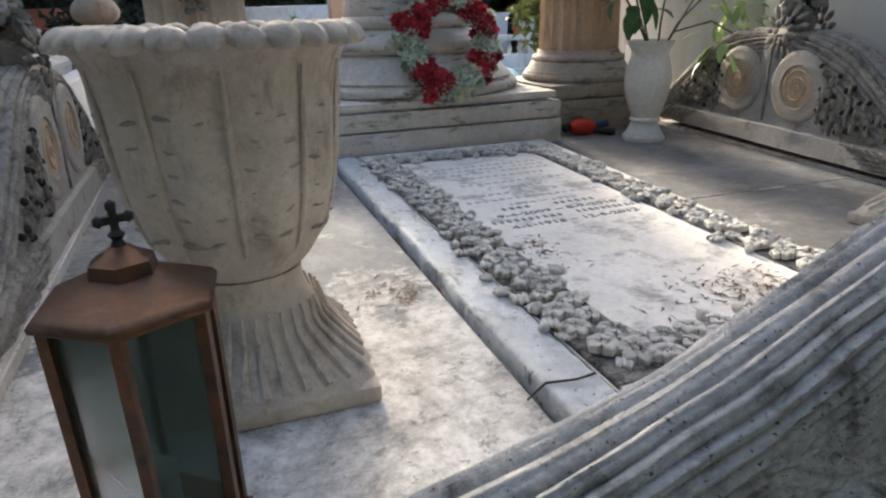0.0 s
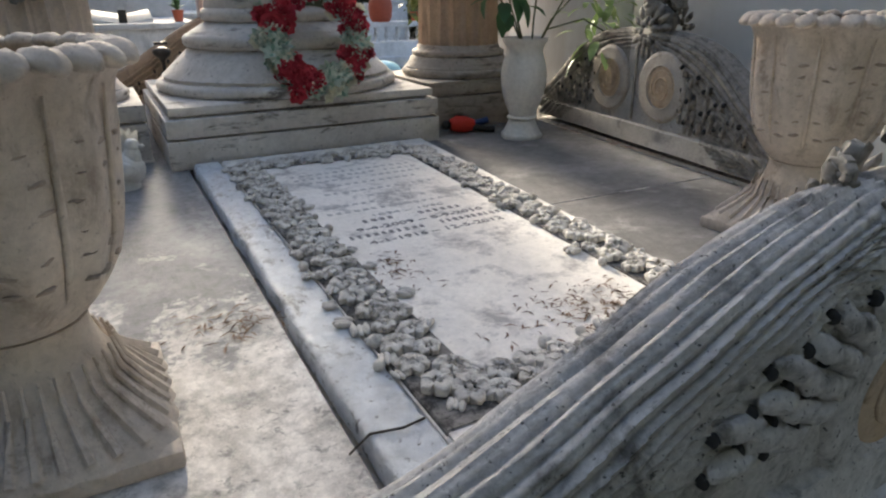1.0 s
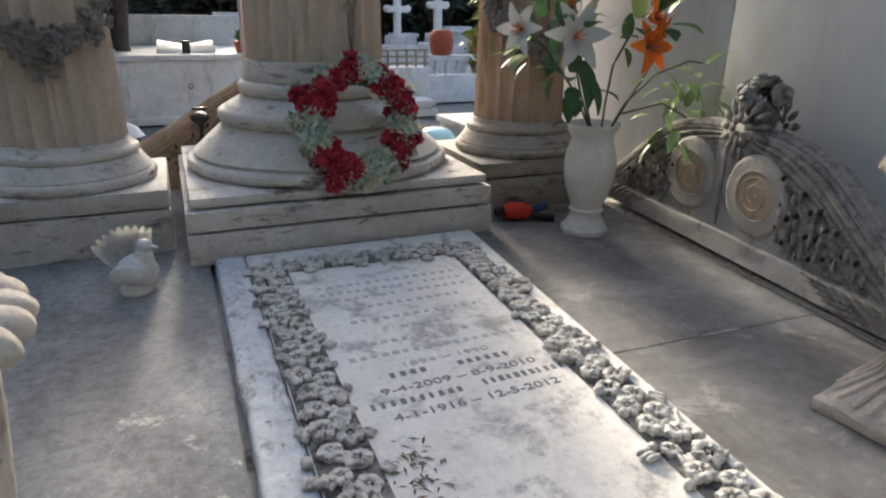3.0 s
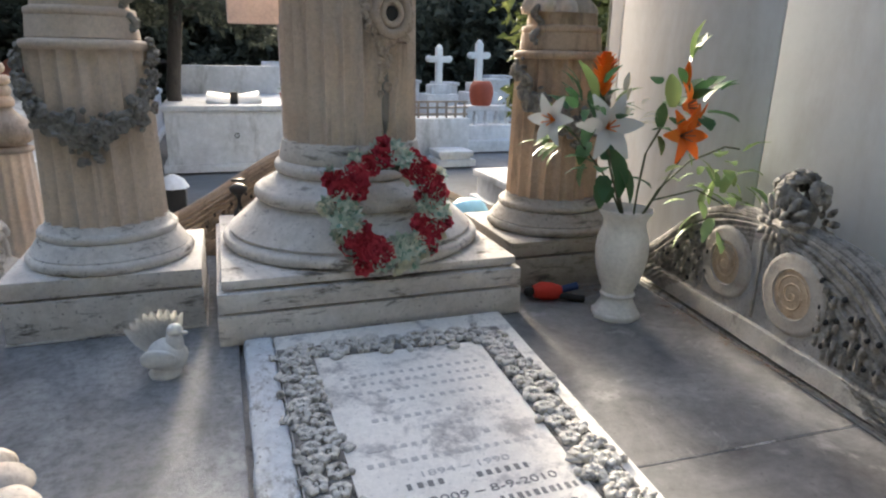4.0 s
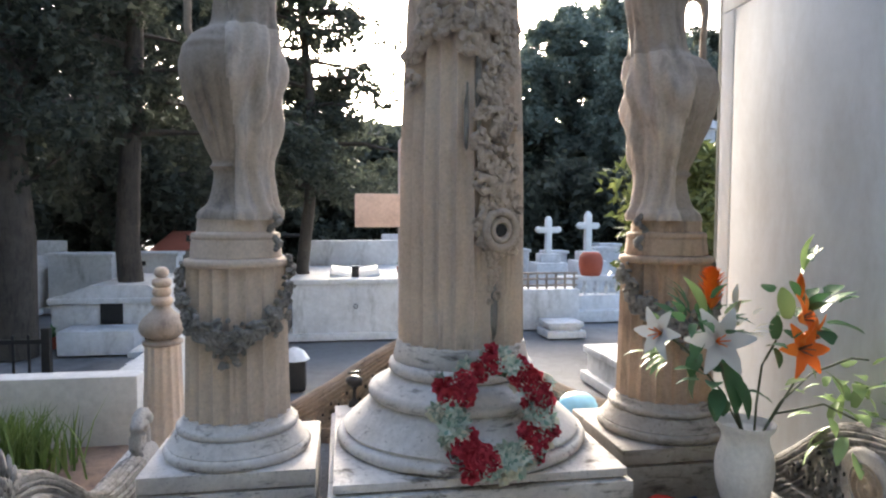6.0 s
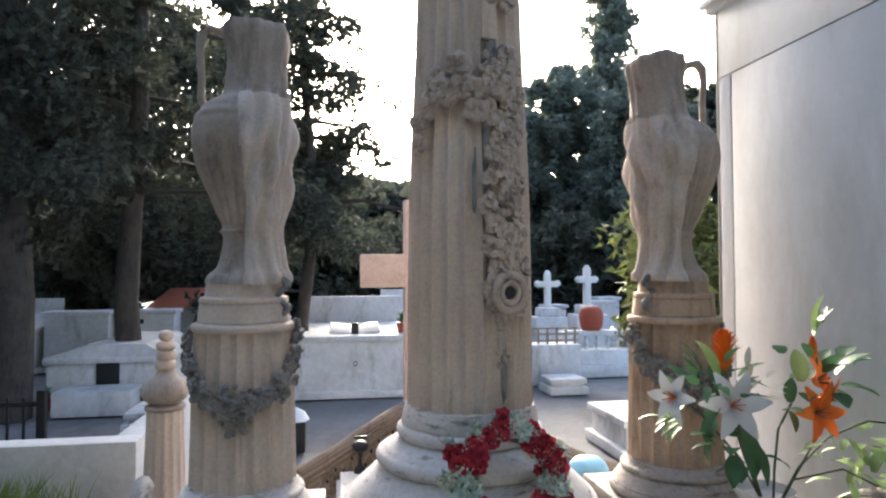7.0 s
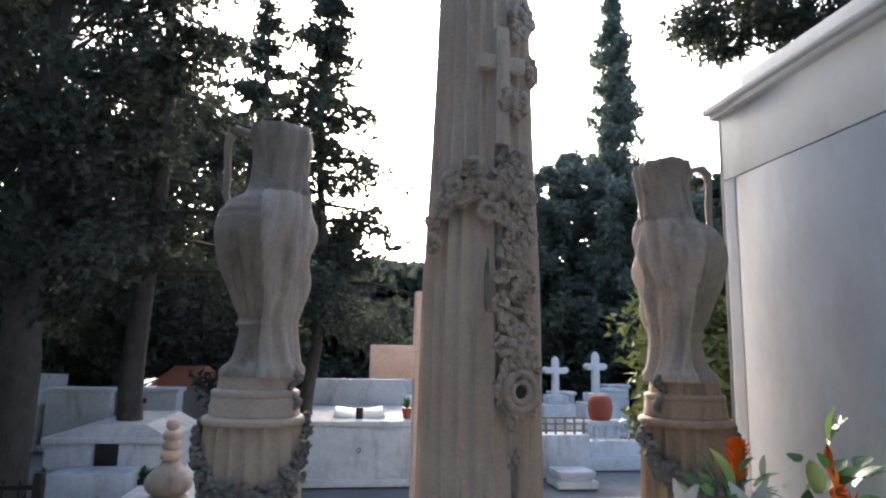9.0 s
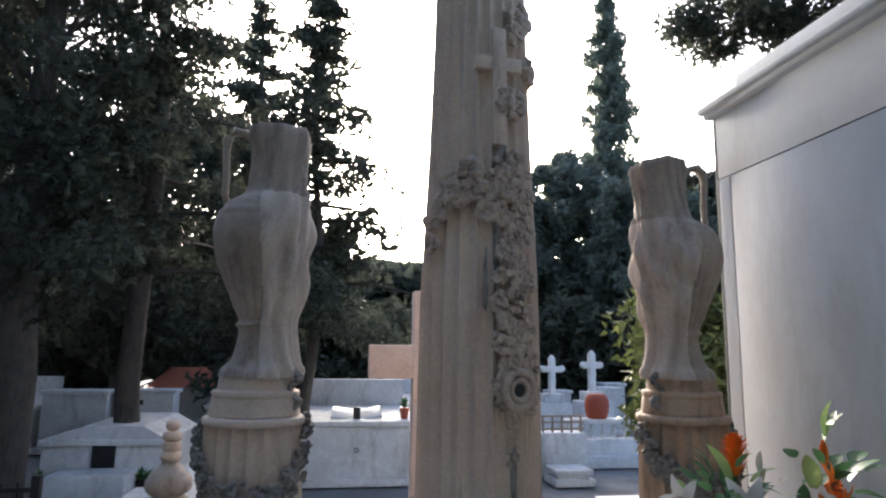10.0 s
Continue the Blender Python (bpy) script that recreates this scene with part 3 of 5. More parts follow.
for w, h, zc in ((0.062, 0.52, 2.36), (0.21, 0.062, 2.46)):
    b0 = bmesh.new()
    box(b0, -w / 2, w / 2, -h / 2, h / 2, -0.02, 0.022, 0.006)
    b0.transform(on_shaft(8, zc))
    tmp = bpy.data.meshes.new("tmp")
    b0.to_mesh(tmp)
    b0.free()
    bm.from_mesh(tmp)
part("carved_cross", bm, M_COL, middle, "plain cross carved in relief")


def side_column(x, flip):
    """Low fluted column on a pedestal, hung with a carved garland."""
    # the right column takes the shaded copies
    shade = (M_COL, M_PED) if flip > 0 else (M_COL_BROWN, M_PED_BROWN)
    t = thing("short_column", (x, 3.0, 0), "short fluted pinkish marble column hung with a dark carved garland" if flip > 0 else "short fluted marble column in shaded brown hung with a dark carved garland", "column", "short columns flanking the tall one")
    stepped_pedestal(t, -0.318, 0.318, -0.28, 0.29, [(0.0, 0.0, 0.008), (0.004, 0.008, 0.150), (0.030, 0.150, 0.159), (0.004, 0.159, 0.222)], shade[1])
    prof = torus_profile(0.222, 0.262, 0.268, 0.285) + [(0.27, 0.266), (0.265, 0.272)] + smooth_profile([(0.275, 0.262), (0.315, 0.235)], 5) + torus_profile(0.316, 0.345, 0.225, 0.236) + [(0.212, 0.35), (0.205, 0.37)]
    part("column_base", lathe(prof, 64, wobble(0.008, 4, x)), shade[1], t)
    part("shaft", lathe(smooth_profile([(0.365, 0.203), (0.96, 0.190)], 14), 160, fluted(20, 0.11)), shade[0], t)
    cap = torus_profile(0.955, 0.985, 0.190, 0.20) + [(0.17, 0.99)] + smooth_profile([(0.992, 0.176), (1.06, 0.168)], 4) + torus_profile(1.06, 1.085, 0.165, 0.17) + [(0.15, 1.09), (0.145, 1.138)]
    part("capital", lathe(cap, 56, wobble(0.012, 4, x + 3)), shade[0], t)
    rg = random.Random(3 + int(x * 10))
    bm = bmesh.new()
    for k in range(240):
        u = rg.uniform(-1, 1)
        a = radians(-90 + 88 * u)
        z = 0.70 + 0.24 * abs(u) ** 2.2 + rg.gauss(0, 0.024)
        rr = 0.200 + rg.uniform(0, 0.018)
        blob(bm, (rr * math.cos(a), rr * math.sin(a), z), tuple(rg.uniform(0.008, 0.017) for _ in range(3)), k, 1, 0.7)
        if k % 3 == 0:
            rosette(bm, Matrix.Translation((rr * math.cos(a), rr * math.sin(a), z)) @ pose(0, 0, 0, 0, 0, math.degrees(a) + 90) @ pose(0, 0, 0, 90 + rg.uniform(-25, 25), 0, rg.uniform(-25, 25)), rg.uniform(0.020, 0.032), rg.random())
    for k in range(16):
        a = radians(-90 + rg.gauss(0, 9))
        blob(bm, (0.205 * math.cos(a), 0.205 * math.sin(a), 0.66 - rg.uniform(0, 0.07)), tuple(rg.uniform(0.008, 0.016) for _ in range(3)), k, 1, 0.5)
    tagged(part("garland", bm, M_KNOT, t, "dark lichened carved garland"), kind="stuff")
    return t


side_column(0.003, 1)
side_column(1.832, -1)


def draped_urn(x, flip, lean, top):
    """Tall amphora, half under a cloth that hangs from its mouth, with one free handle."""
    t = thing("draped_urn", (x, 3.0, 1.138), "tall weathered marble amphora half under a carved cloth", "urn", "draped urns on the short columns")
    jug = smooth_profile([(0.0, 0.150), (0.03, 0.140), (0.06, 0.108), (0.12, 0.088), (0.185, 0.082), (0.200, 0.098), (0.215, 0.086), (0.27, 0.108), (0.38, 0.150), (0.48, 0.188), (0.57, 0.203), (0.64, 0.190), (0.69, 0.150), (0.725, 0.098), (0.78, 0.079), (0.90, 0.077), (0.97, 0.092), (1.00, 0.088)], 110)
    cloth = smooth_profile([(0.0, 0.160), (0.03, 0.165), (0.06, 0.150), (0.13, 0.138), (0.20, 0.135), (0.30, 0.158), (0.42, 0.168), (0.57, 0.180), (0.68, 0.168), (0.76, 0.155), (0.88, 0.157), (0.97, 0.163), (1.00, 0.150)], 110)

    def edge_at(z):
        return 0.10 + 0.22 * math.sin(z * 5.2 + 0.6) - 0.9 * max(0.0, z - 0.74) / 0.26

    prof = [(1.0, z) for _, z in jug]
    table = {round(z, 5): (rj, rc2) for (rj, z), (rc2, _) in zip(jug, cloth)}

    def body(a, z, one):
        c = a if flip > 0 else math.pi - a
        rj, rc2 = table[round(z, 5)]
        low = max(0.0, min(1.0, (0.60 - z) / 0.15)) * max(0.0, min(1.0, (z - 0.215) / 0.05))
        jr = rj * (1 + 0.10 * low * (abs(math.sin(9 * c)) - 0.6)) + 0.003 * math.sin(z * 150) * (0.60 < z < 0.70)
        k = math.cos(c) - edge_at(z) * 0.5
        cover = 1 / (1 + math.exp(-38 * k))
        swing = max(0.0, math.cos(c)) ** 0.55
        fold = 0.006 * math.sin(17 * c + 4 * math.sin(4.5 * z)) + 0.008 * math.sin(6 * c - 16 * z + 2 * math.sin(7 * z)) * max(0, math.sin(math.pi * min(1, max(0, (z - 0.2) / 0.55)))) + 0.007 * math.sin(9 * c + 5 * z)
        cr = rj + (rc2 - rj) * swing + 0.004 + 0.014 * (1 - swing) + (1.6 if z < 0.74 else 0.75) * fold
        return jr + (cr - jr) * cover
    bm = lathe(prof, 150, body)
    for f in bm.faces:
        q = f.calc_center_median()
        an = math.atan2(q.y, q.x)
        an = an if flip > 0 else math.pi - an
        if math.cos(an) - edge_at(q.z) * 0.5 < 0.0 or q.z > 0.72:
            f.material_index = 1
    for v in bm.verts:
        v.co.x += flip * lean * max(0, (v.co.z - 0.55)) / 0.45
        v.co += 0.005 * noise.noise_vector(v.co * 9)
        v.co.z *= top
        if v.co.z > 0.93:
            v.co.z += 0.010 * noise.noise(v.co * 8)
    part("urn_body", bm, [M_VASE, M_JUG], t)
    sx = flip * lean * 0.6
    pts = [(sx - flip * 0.06, 0, 0.955), (sx - flip * 0.105, 0, 0.985), (sx - flip * 0.145, 0, 0.992), (sx - flip * 0.172, 0, 0.965), (sx - flip * 0.178, 0, 0.91), (sx - flip * 0.170, 0, 0.80), (sx - flip * 0.172, 0, 0.72), (sx - flip * 0.150, 0, 0.66)]
    part("handle", tube([(a, b, c * top) for a, b, c in pts], lambda u: 0.015 + 0.010 * math.exp(-((u - 0.35) / 0.12) ** 2), 8), M_JUG, t)
    bm = bmesh.new()
    for k in range(26):
        a = k * 0.16
        blob(bm, (flip * (0.15 + 0.02 * math.sin(a * 3)), -0.07, 0.02 - k * 0.007), (0.018, 0.018, 0.014), k, 1, 0.4)
    tagged(part("carved_tassel", bm, M_KNOT, t), kind="stuff")
    return t


draped_urn(0.003, 1, 0.0, 1.02)
draped_urn(1.832, -1, 0.025, 0.985)


# ---- carved side panels with paired scrolls ----
def carved_panel(at, rz, material, half=0.74, peak=0.345, wide=0.47, power=2.5, knot=0.0, label="grey lichened marble panel carved with paired scrolls and a fluted crest"):
    t = thing("carved_panel", at, label, "carved panel", "carved panels round the grave plot", rz=rz)

    def crest(s):
        return 0.09 + peak * math.exp(-abs(s / wide) ** power)
    bm = bmesh.new()
    side_seed = at[0] * 3.7
    NS, NV, T = 84, 260, 0.062
    grid = []
    for i in range(NS + 1):
        s = -half + 2 * half * i / NS
        top = crest(s)
        row = []
        for j in range(NV + 1):
            v = -1 + 2 * j / NV
            d = abs(v)
            if d < 0.36:
                ang = v / 0.36 * math.pi / 2
                y, z = T * math.sin(ang), top - T * 0.9 * (1 - math.cos(ang))
                ny, nz = math.sin(ang), math.cos(ang)
                arc = T * abs(ang)
            else:
                u = (d - 0.36) / 0.64
                y = math.copysign(T, v)
                z = (top - T * 0.9) * (1 - u)
                ny, nz = math.copysign(1, v), 0
                arc = T * math.pi / 2 + (top - T * 0.9) * u
            drop = top - z
            spread = (0.016 + 0.015 * min(1.0, abs(s) / 0.5)) if peak > 0.32 else (0.011 + 0.013 * min(1.0, abs(s) / 0.5))
            reach = (0.06 if peak > 0.32 else 0.10) + 0.25 * min(1.0, abs(s) / 0.42)
            env = max(0.0, min(1.0, (reach - drop) / 0.025)) * min(1, 0.25 + abs(s) / 0.12)
            arc += 0.009 * noise.noise(Vector((s * 2.5, arc * 22, side_seed))) + 0.003 * noise.noise(Vector((s * 14, arc * 9, side_seed)))
            saw = (arc / spread) % 1.0
            wave = 0.7 * abs(math.sin(math.pi * (arc / spread + 0.5))) ** 0.75 + 0.45 * saw * (1 - saw ** 6)
            ridge = (wave - 0.6) * (0.020 + 0.008 * min(1, abs(s) / 0.4)) * (0.75 + 0.5 * noise.noise(Vector((s * 6, arc * 14, 2.0)))) * env + 0.004 * noise.noise(Vector((s * 9, y * 30, z * 20)))
            if z < 0.075 and d > 0.36:
                ridge += 0.014
            row.append(bm.verts.new((s, y + ny * ridge, max(0.0, z + nz * ridge))))
        grid.append(row)
    for a, b in zip(grid, grid[1:]):
        for j in range(NV):
            f = bm.faces.new((a[j], a[j + 1], b[j + 1], b[j]))
            q = f.calc_center_median()
            reach = 0.10 + 0.20 * min(1.0, abs(q.x) / 0.42) + 0.03 * noise.noise(q * 9)
            if 0.32 < peak < 0.4 and crest(q.x) - q.z < reach and abs(q.x) > 0.05:
                f.material_index = 1
    for row in (grid[0], grid[-1]):
        bm.faces.new(row)
    part("panel_body", bm, [material, M_LICHEN], t)
    if 0.32 < peak < 0.4:
        for side in (-1, 1):
            part("joint", boxed(-0.006, 0.006, side * (T + 0.003) - 0.004, side * (T + 0.003) + 0.004, 0.09, 0.36, 0.002), M_KNOT, t, "dark upright joint between the scrolls")
    rg = random.Random(7)
    for side in ((1, -1) if peak > 0.32 else (-1,)):
        for sgn in (-1, 1):
            if peak < 0.32 and side < 0:
                c = Vector((0.01, side * T, 0.155))
                if sgn > 0:
                    continue
            else:
                c = Vector((sgn * 0.165, side * T, 0.235 if peak > 0.32 else 0.19))
            bm = bmesh.new()
            b0 = lathe([(0.134, 0), (0.132, 0.007), (0.126, 0.011), (0.116, 0.012), (0.086, 0.010), (0.081, 0.012), (0.077, 0.003)], 40, cap=False)
            n0 = len(b0.faces)
            lathe([(0.078, 0.006), (0.040, 0.010), (0.0, 0.013)], 40, cap=False, bm=b0)
            pts = []
            for k in range(46):
                a = k * 0.30
                r = 0.062 * (1 - k / 46) ** 0.9 + 0.006
                pts.append((r * math.cos(a) * sgn, r * math.sin(a), 0.008 + 0.006 * (k / 46)))
            tube(pts, lambda u: 0.0040 - 0.0015 * u, 7, b0)
            b0.faces.ensure_lookup_table()
            for f in b0.faces[n0:]:
                f.material_index = 1
            b0.transform(Matrix.Translation(c) @ pose(0, 0, 0, 90 if side < 0 else -90, 0, 0) @ (Matrix() if side < 0 else Matrix.Diagonal((1, -1, 1, 1))))
            part("scroll", b0, [M_SCROLL if peak > 0.32 else M_PANEL, M_DISC] if material is not M_BACKP else [M_BACKP, M_BACKP], t, "paler round carved scroll")
        for sgn in (-1, 1):
            if peak < 0.32 and side < 0:
                lobes, holes = bmesh.new(), bmesh.new()
                for row, (rad, cnt) in enumerate(((0.160, 11), (0.200, 13), (0.240, 14), (0.285, 14))):
                    for k in range(cnt):
                        an = radians(35 + 150 * (k + 0.5 * (row % 2)) / cnt) if sgn < 0 else radians(145 - 150 * (k + 0.5 * (row % 2)) / cnt)
                        px, pz = 0.01 + rad * math.cos(an), 0.155 + rad * math.sin(an) * 0.80
                        if (px * sgn < 0 and row) or pz > crest(px) - 0.095 or pz < 0.06:
                            continue
                        b0 = bmesh.new()
                        blob(b0, (0, 0, 0), (0.036, 0.0125, 0.015), k + row, 2, 0.45)
                        b0.transform(Matrix.Translation((px, side * (T + 0.006), pz)) @ pose(0, 0, 0, 0, -math.degrees(an), 0))
                        tmp = bpy.data.meshes.new("tmp")
                        b0.to_mesh(tmp)
                        b0.free()
                        lobes.from_mesh(tmp)
                        blob(holes, (px + 0.036 * math.cos(an + 0.3), side * (T + 0.004), pz + 0.030 * math.sin(an + 0.3)), (0.0055, 0.009, 0.009), k, 2, 0.15)
                tagged(part("carved_fringe", lobes, material, t), kind="stuff")
                # black blobs on the face, painted as the shade of holes
                tagged(part("drill_shade", holes, M_HOLE, t, "black dots for the shade of drilled holes between the lobes"), kind="stuff")
                continue
            bm = bmesh.new()
            for k in range(72):
                s = sgn * (0.29 + 0.031 * (k % 12) + rg.uniform(-0.007, 0.007))
                z = crest(s) - 0.115 - 0.042 * (k // 12) - 0.02 * ((k % 12) % 2)
                if z > 0.10 and rg.random() < 0.72:
                    blob(bm, (s, side * (T + 0.006), z), (0.006 + 0.004 * rg.random(), 0.010, 0.015 + 0.012 * rg.random()), k, 2, 0.6)
            tagged(part("carved_fringe", bm, M_LICHEN if material is not M_BACKP else M_BACKP, t), kind="stuff")
            # black blobs on the surface paint the shade of drilled holes
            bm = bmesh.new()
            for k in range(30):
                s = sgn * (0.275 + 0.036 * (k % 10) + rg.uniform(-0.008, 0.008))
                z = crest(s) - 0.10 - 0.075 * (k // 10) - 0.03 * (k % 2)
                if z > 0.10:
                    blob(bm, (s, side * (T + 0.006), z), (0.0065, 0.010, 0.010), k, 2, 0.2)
            tagged(part("drill_shade", bm, M_HOLE, t, "black dots for the shade of drilled holes between the lobes"), kind="stuff")
    bm = bmesh.new()
    for k in range(12 if peak > 0.32 else 4):
        a, e = rg.uniform(0, 6.28), rg.uniform(0.0, 1.3)
        n = Vector((math.cos(a) * math.cos(e), math.sin(a) * math.cos(e) * 0.6, math.sin(e)))
        rosette(bm, Matrix.Translation(Vector((0, 0, 0.165 + peak)) + Vector((n.x * 0.085, n.y * 0.075, n.z * 0.085))) @ n.to_track_quat("Z", "Y").to_matrix().to_4x4(), rg.uniform(0.030, 0.045), k)
    for side in (-1, 1):
        for ring, (cnt, rr, ln) in enumerate(((15, 0.070, 0.062), (9, 0.032, 0.036))):
            for k in range(cnt):
                a = 2 * math.pi * k / cnt
                b0 = bmesh.new()
                blob(b0, (0, 0, 0), (ln * 0.62, 0.011 if ring == 0 else 0.009, 0.014), k, 1, 0.15)
                b0.transform(Matrix.Translation((rr * 1.3 * math.cos(a), side * (0.062 + 0.014 * ring), 0.085 + peak + rr * 1.3 * math.sin(a))) @ pose(0, 0, 0, 0, -math.degrees(a), 0) @ pose(0, 0, 0, 0, 0, side * -14))
                tmp = bpy.data.meshes.new("tmp")
                b0.to_mesh(tmp)
                b0.free()
                bm.from_mesh(tmp)
    blob(bm, (0, 0, 0.115 + peak), (0.060, 0.048, 0.070), 1, 2, 0.3)
    bm.transform(Matrix.Translation((knot, 0, 0.095 + peak - (0.0 if peak > 0.32 else 0.055))) @ Matrix.Scale(0.95 if peak > 0.32 else 0.72, 4) @ Matrix.Translation((0, 0, -0.095 - peak)))
    part("flower_knot", bm, M_KNOT if peak > 0.32 else M_LICHEN, t, "dark knot of carved flowers on the crest")
    return t


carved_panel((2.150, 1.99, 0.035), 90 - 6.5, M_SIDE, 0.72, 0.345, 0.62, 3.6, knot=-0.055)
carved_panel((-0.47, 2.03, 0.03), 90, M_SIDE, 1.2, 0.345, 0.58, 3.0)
carved_panel((0.925, 0.415, 0.03), 0, M_PANEL, 0.86, 0.300, 0.54, 2.0, knot=0.005)
carved_panel((0.925, 3.68, 0.0), 0, M_BACKP, 0.98, 0.45, 0.64, 2.2, label="brown marble panel with a fluted crest")


# ---- planter urns ----
def planter_urn(x, y, rz):
    t = thing("planter_urn", (x, y, 0), "beige carved stone planter with scalloped rim on a square foot", "planter", "stone planters at the front", rz=rz)

    def foot(a, z, r):
        q = (abs(math.cos(a)) ** 6 + abs(math.sin(a)) ** 6) ** (-1 / 6)
        k = max(0.0, min(1.0, (0.115 - z) / 0.09))
        return r * (1 + (q - 1) * k) * (1 + 0.05 * k * abs(math.sin(12 * a)))
    bm = bmesh.new()
    box(bm, -0.172, 0.172, -0.172, 0.172, 0.0, 0.030, 0.008)
    part("foot_plate", bm, M_URN, t)
    prof = [(0.170, 0.029), (0.164, 0.045), (0.150, 0.062), (0.134, 0.085), (0.114, 0.112), (0.098, 0.14), (0.088, 0.17), (0.086, 0.190), (0.090, 0.198)]
    part("foot", lathe(prof, 96, foot), M_URN, t, "foot carved with acanthus leaves")

    def lobes(a, z, r):
        return r * (1 + 0.034 * math.cos(10 * a) * min(1, (z - 0.2) * 12)) * (1 + 0.008 * noise.noise(Vector((math.cos(a) * 5, math.sin(a) * 5, z * 9))))
    bowl = smooth_profile([(0.199, 0.086), (0.225, 0.112), (0.27, 0.137), (0.34, 0.156), (0.45, 0.168), (0.500, 0.171), (0.520, 0.178), (0.538, 0.190)], 30)
    inner = [(0.188, 0.548), (0.172, 0.545), (0.160, 0.50), (0.155, 0.40), (0.0, 0.40)]
    part("bowl", lathe(bowl + inner, 112, lobes, cap=False), M_URN, t)
    bm = bmesh.new()
    for k in range(27):
        a = 2 * math.pi * k / 27
        b0 = bmesh.new()
        blob(b0, (0, 0, 0), (0.029, 0.0245, 0.0145), k, 3, 0.10)
        for v in b0.verts:
            v.co.z -= 0.006 * max(0.0, v.co.x / 0.029) ** 2 + 0.0025 * abs(math.sin(v.co.y * 260))
        b0.transform(Matrix.Translation((0.187 * math.cos(a), 0.187 * math.sin(a), 0.549)) @ pose(0, 0, 0, 6 * (-1) ** k, 10, math.degrees(a)))
        tmp = bpy.data.meshes.new("tmp")
        b0.to_mesh(tmp)
        b0.free()
        bm.from_mesh(tmp)
    part("rim", bm, M_URN, t, "scalloped rim of rounded lobes")
    # small brown blobs paint the shade under the carved leaf lobes
    bm = bmesh.new()
    rv = random.Random(17)
    for k in range(10):
        a0 = 2 * math.pi * k / 10
        for j in range(6):
            for sg in (-1, 1):
                z = 0.28 + 0.034 * j + rv.uniform(-0.006, 0.006)
                a = a0 + sg * rv.uniform(0.06, 0.15)
                r = 0.139 + 0.030 * (max(0.0, z - 0.27) / 0.20) ** 0.8
                b0 = bmesh.new()
                blob(b0, (0, 0, 0), (0.006, 0.015 * rv.uniform(0.6, 1.3), 0.004), j + k, 2, 0.5)
                b0.transform(Matrix.Translation((r * math.cos(a), r * math.sin(a), z)) @ pose(0, 0, 0, 0, 0, math.degrees(a)) @ pose(0, 0, 0, sg * 6, 0, 0))
                tmp = bpy.data.meshes.new("tmp")
                b0.to_mesh(tmp)
                b0.free()
                bm.from_mesh(tmp)
    tagged(part("notch_shade", bm, M_JUG, t, "brown notches painted as shade of the leaf carving"), kind="stuff")
    for k in range(36):
        a = 2 * math.pi * k / 36
        q = (abs(math.cos(a)) ** 6 + abs(math.sin(a)) ** 6) ** (-1 / 6)
        pts = [((r * (1 + (q - 1) * w) + 0.002) * math.cos(a), (r * (1 + (q - 1) * w) + 0.002) * math.sin(a), z) for r, z, w in ((0.108, 0.15, 0), (0.118, 0.112, 0.1), (0.140, 0.078, 0.45), (0.165, 0.045, 0.8))]
        part("acanthus_rib", tube(pts, lambda u: 0.0025 + 0.0055 * u, 6), M_URN, t)
    rib = None
    for k in range(10):
        a = 2 * math.pi * (k + 0.5) / 10
        if rib is None:
            rib = part("rib", tube([(0.108, 0, 0.225), (0.131, 0, 0.26), (0.147, 0, 0.31), (0.159, 0, 0.38), (0.166, 0, 0.45), (0.173, 0, 0.51)], lambda u: 0.002 + 0.0035 * math.sin(math.pi * u), 7), M_URN, t)
            rib.matrix_basis = pose(0, 0, 0, 0, 0, math.degrees(a))
        else:
            same("rib", rib.data, t, pose(0, 0, 0, 0, 0, math.degrees(a)))
    part("soil", lathe([(0.152, 0.405), (0.10, 0.415), (0.0, 0.42)], 24, wobble(0.05, 8), cap=False), M_DIRT, t)
    return t


planter_urn(0.018, 1.005, 0)
planter_urn(1.785, 1.04, 8)


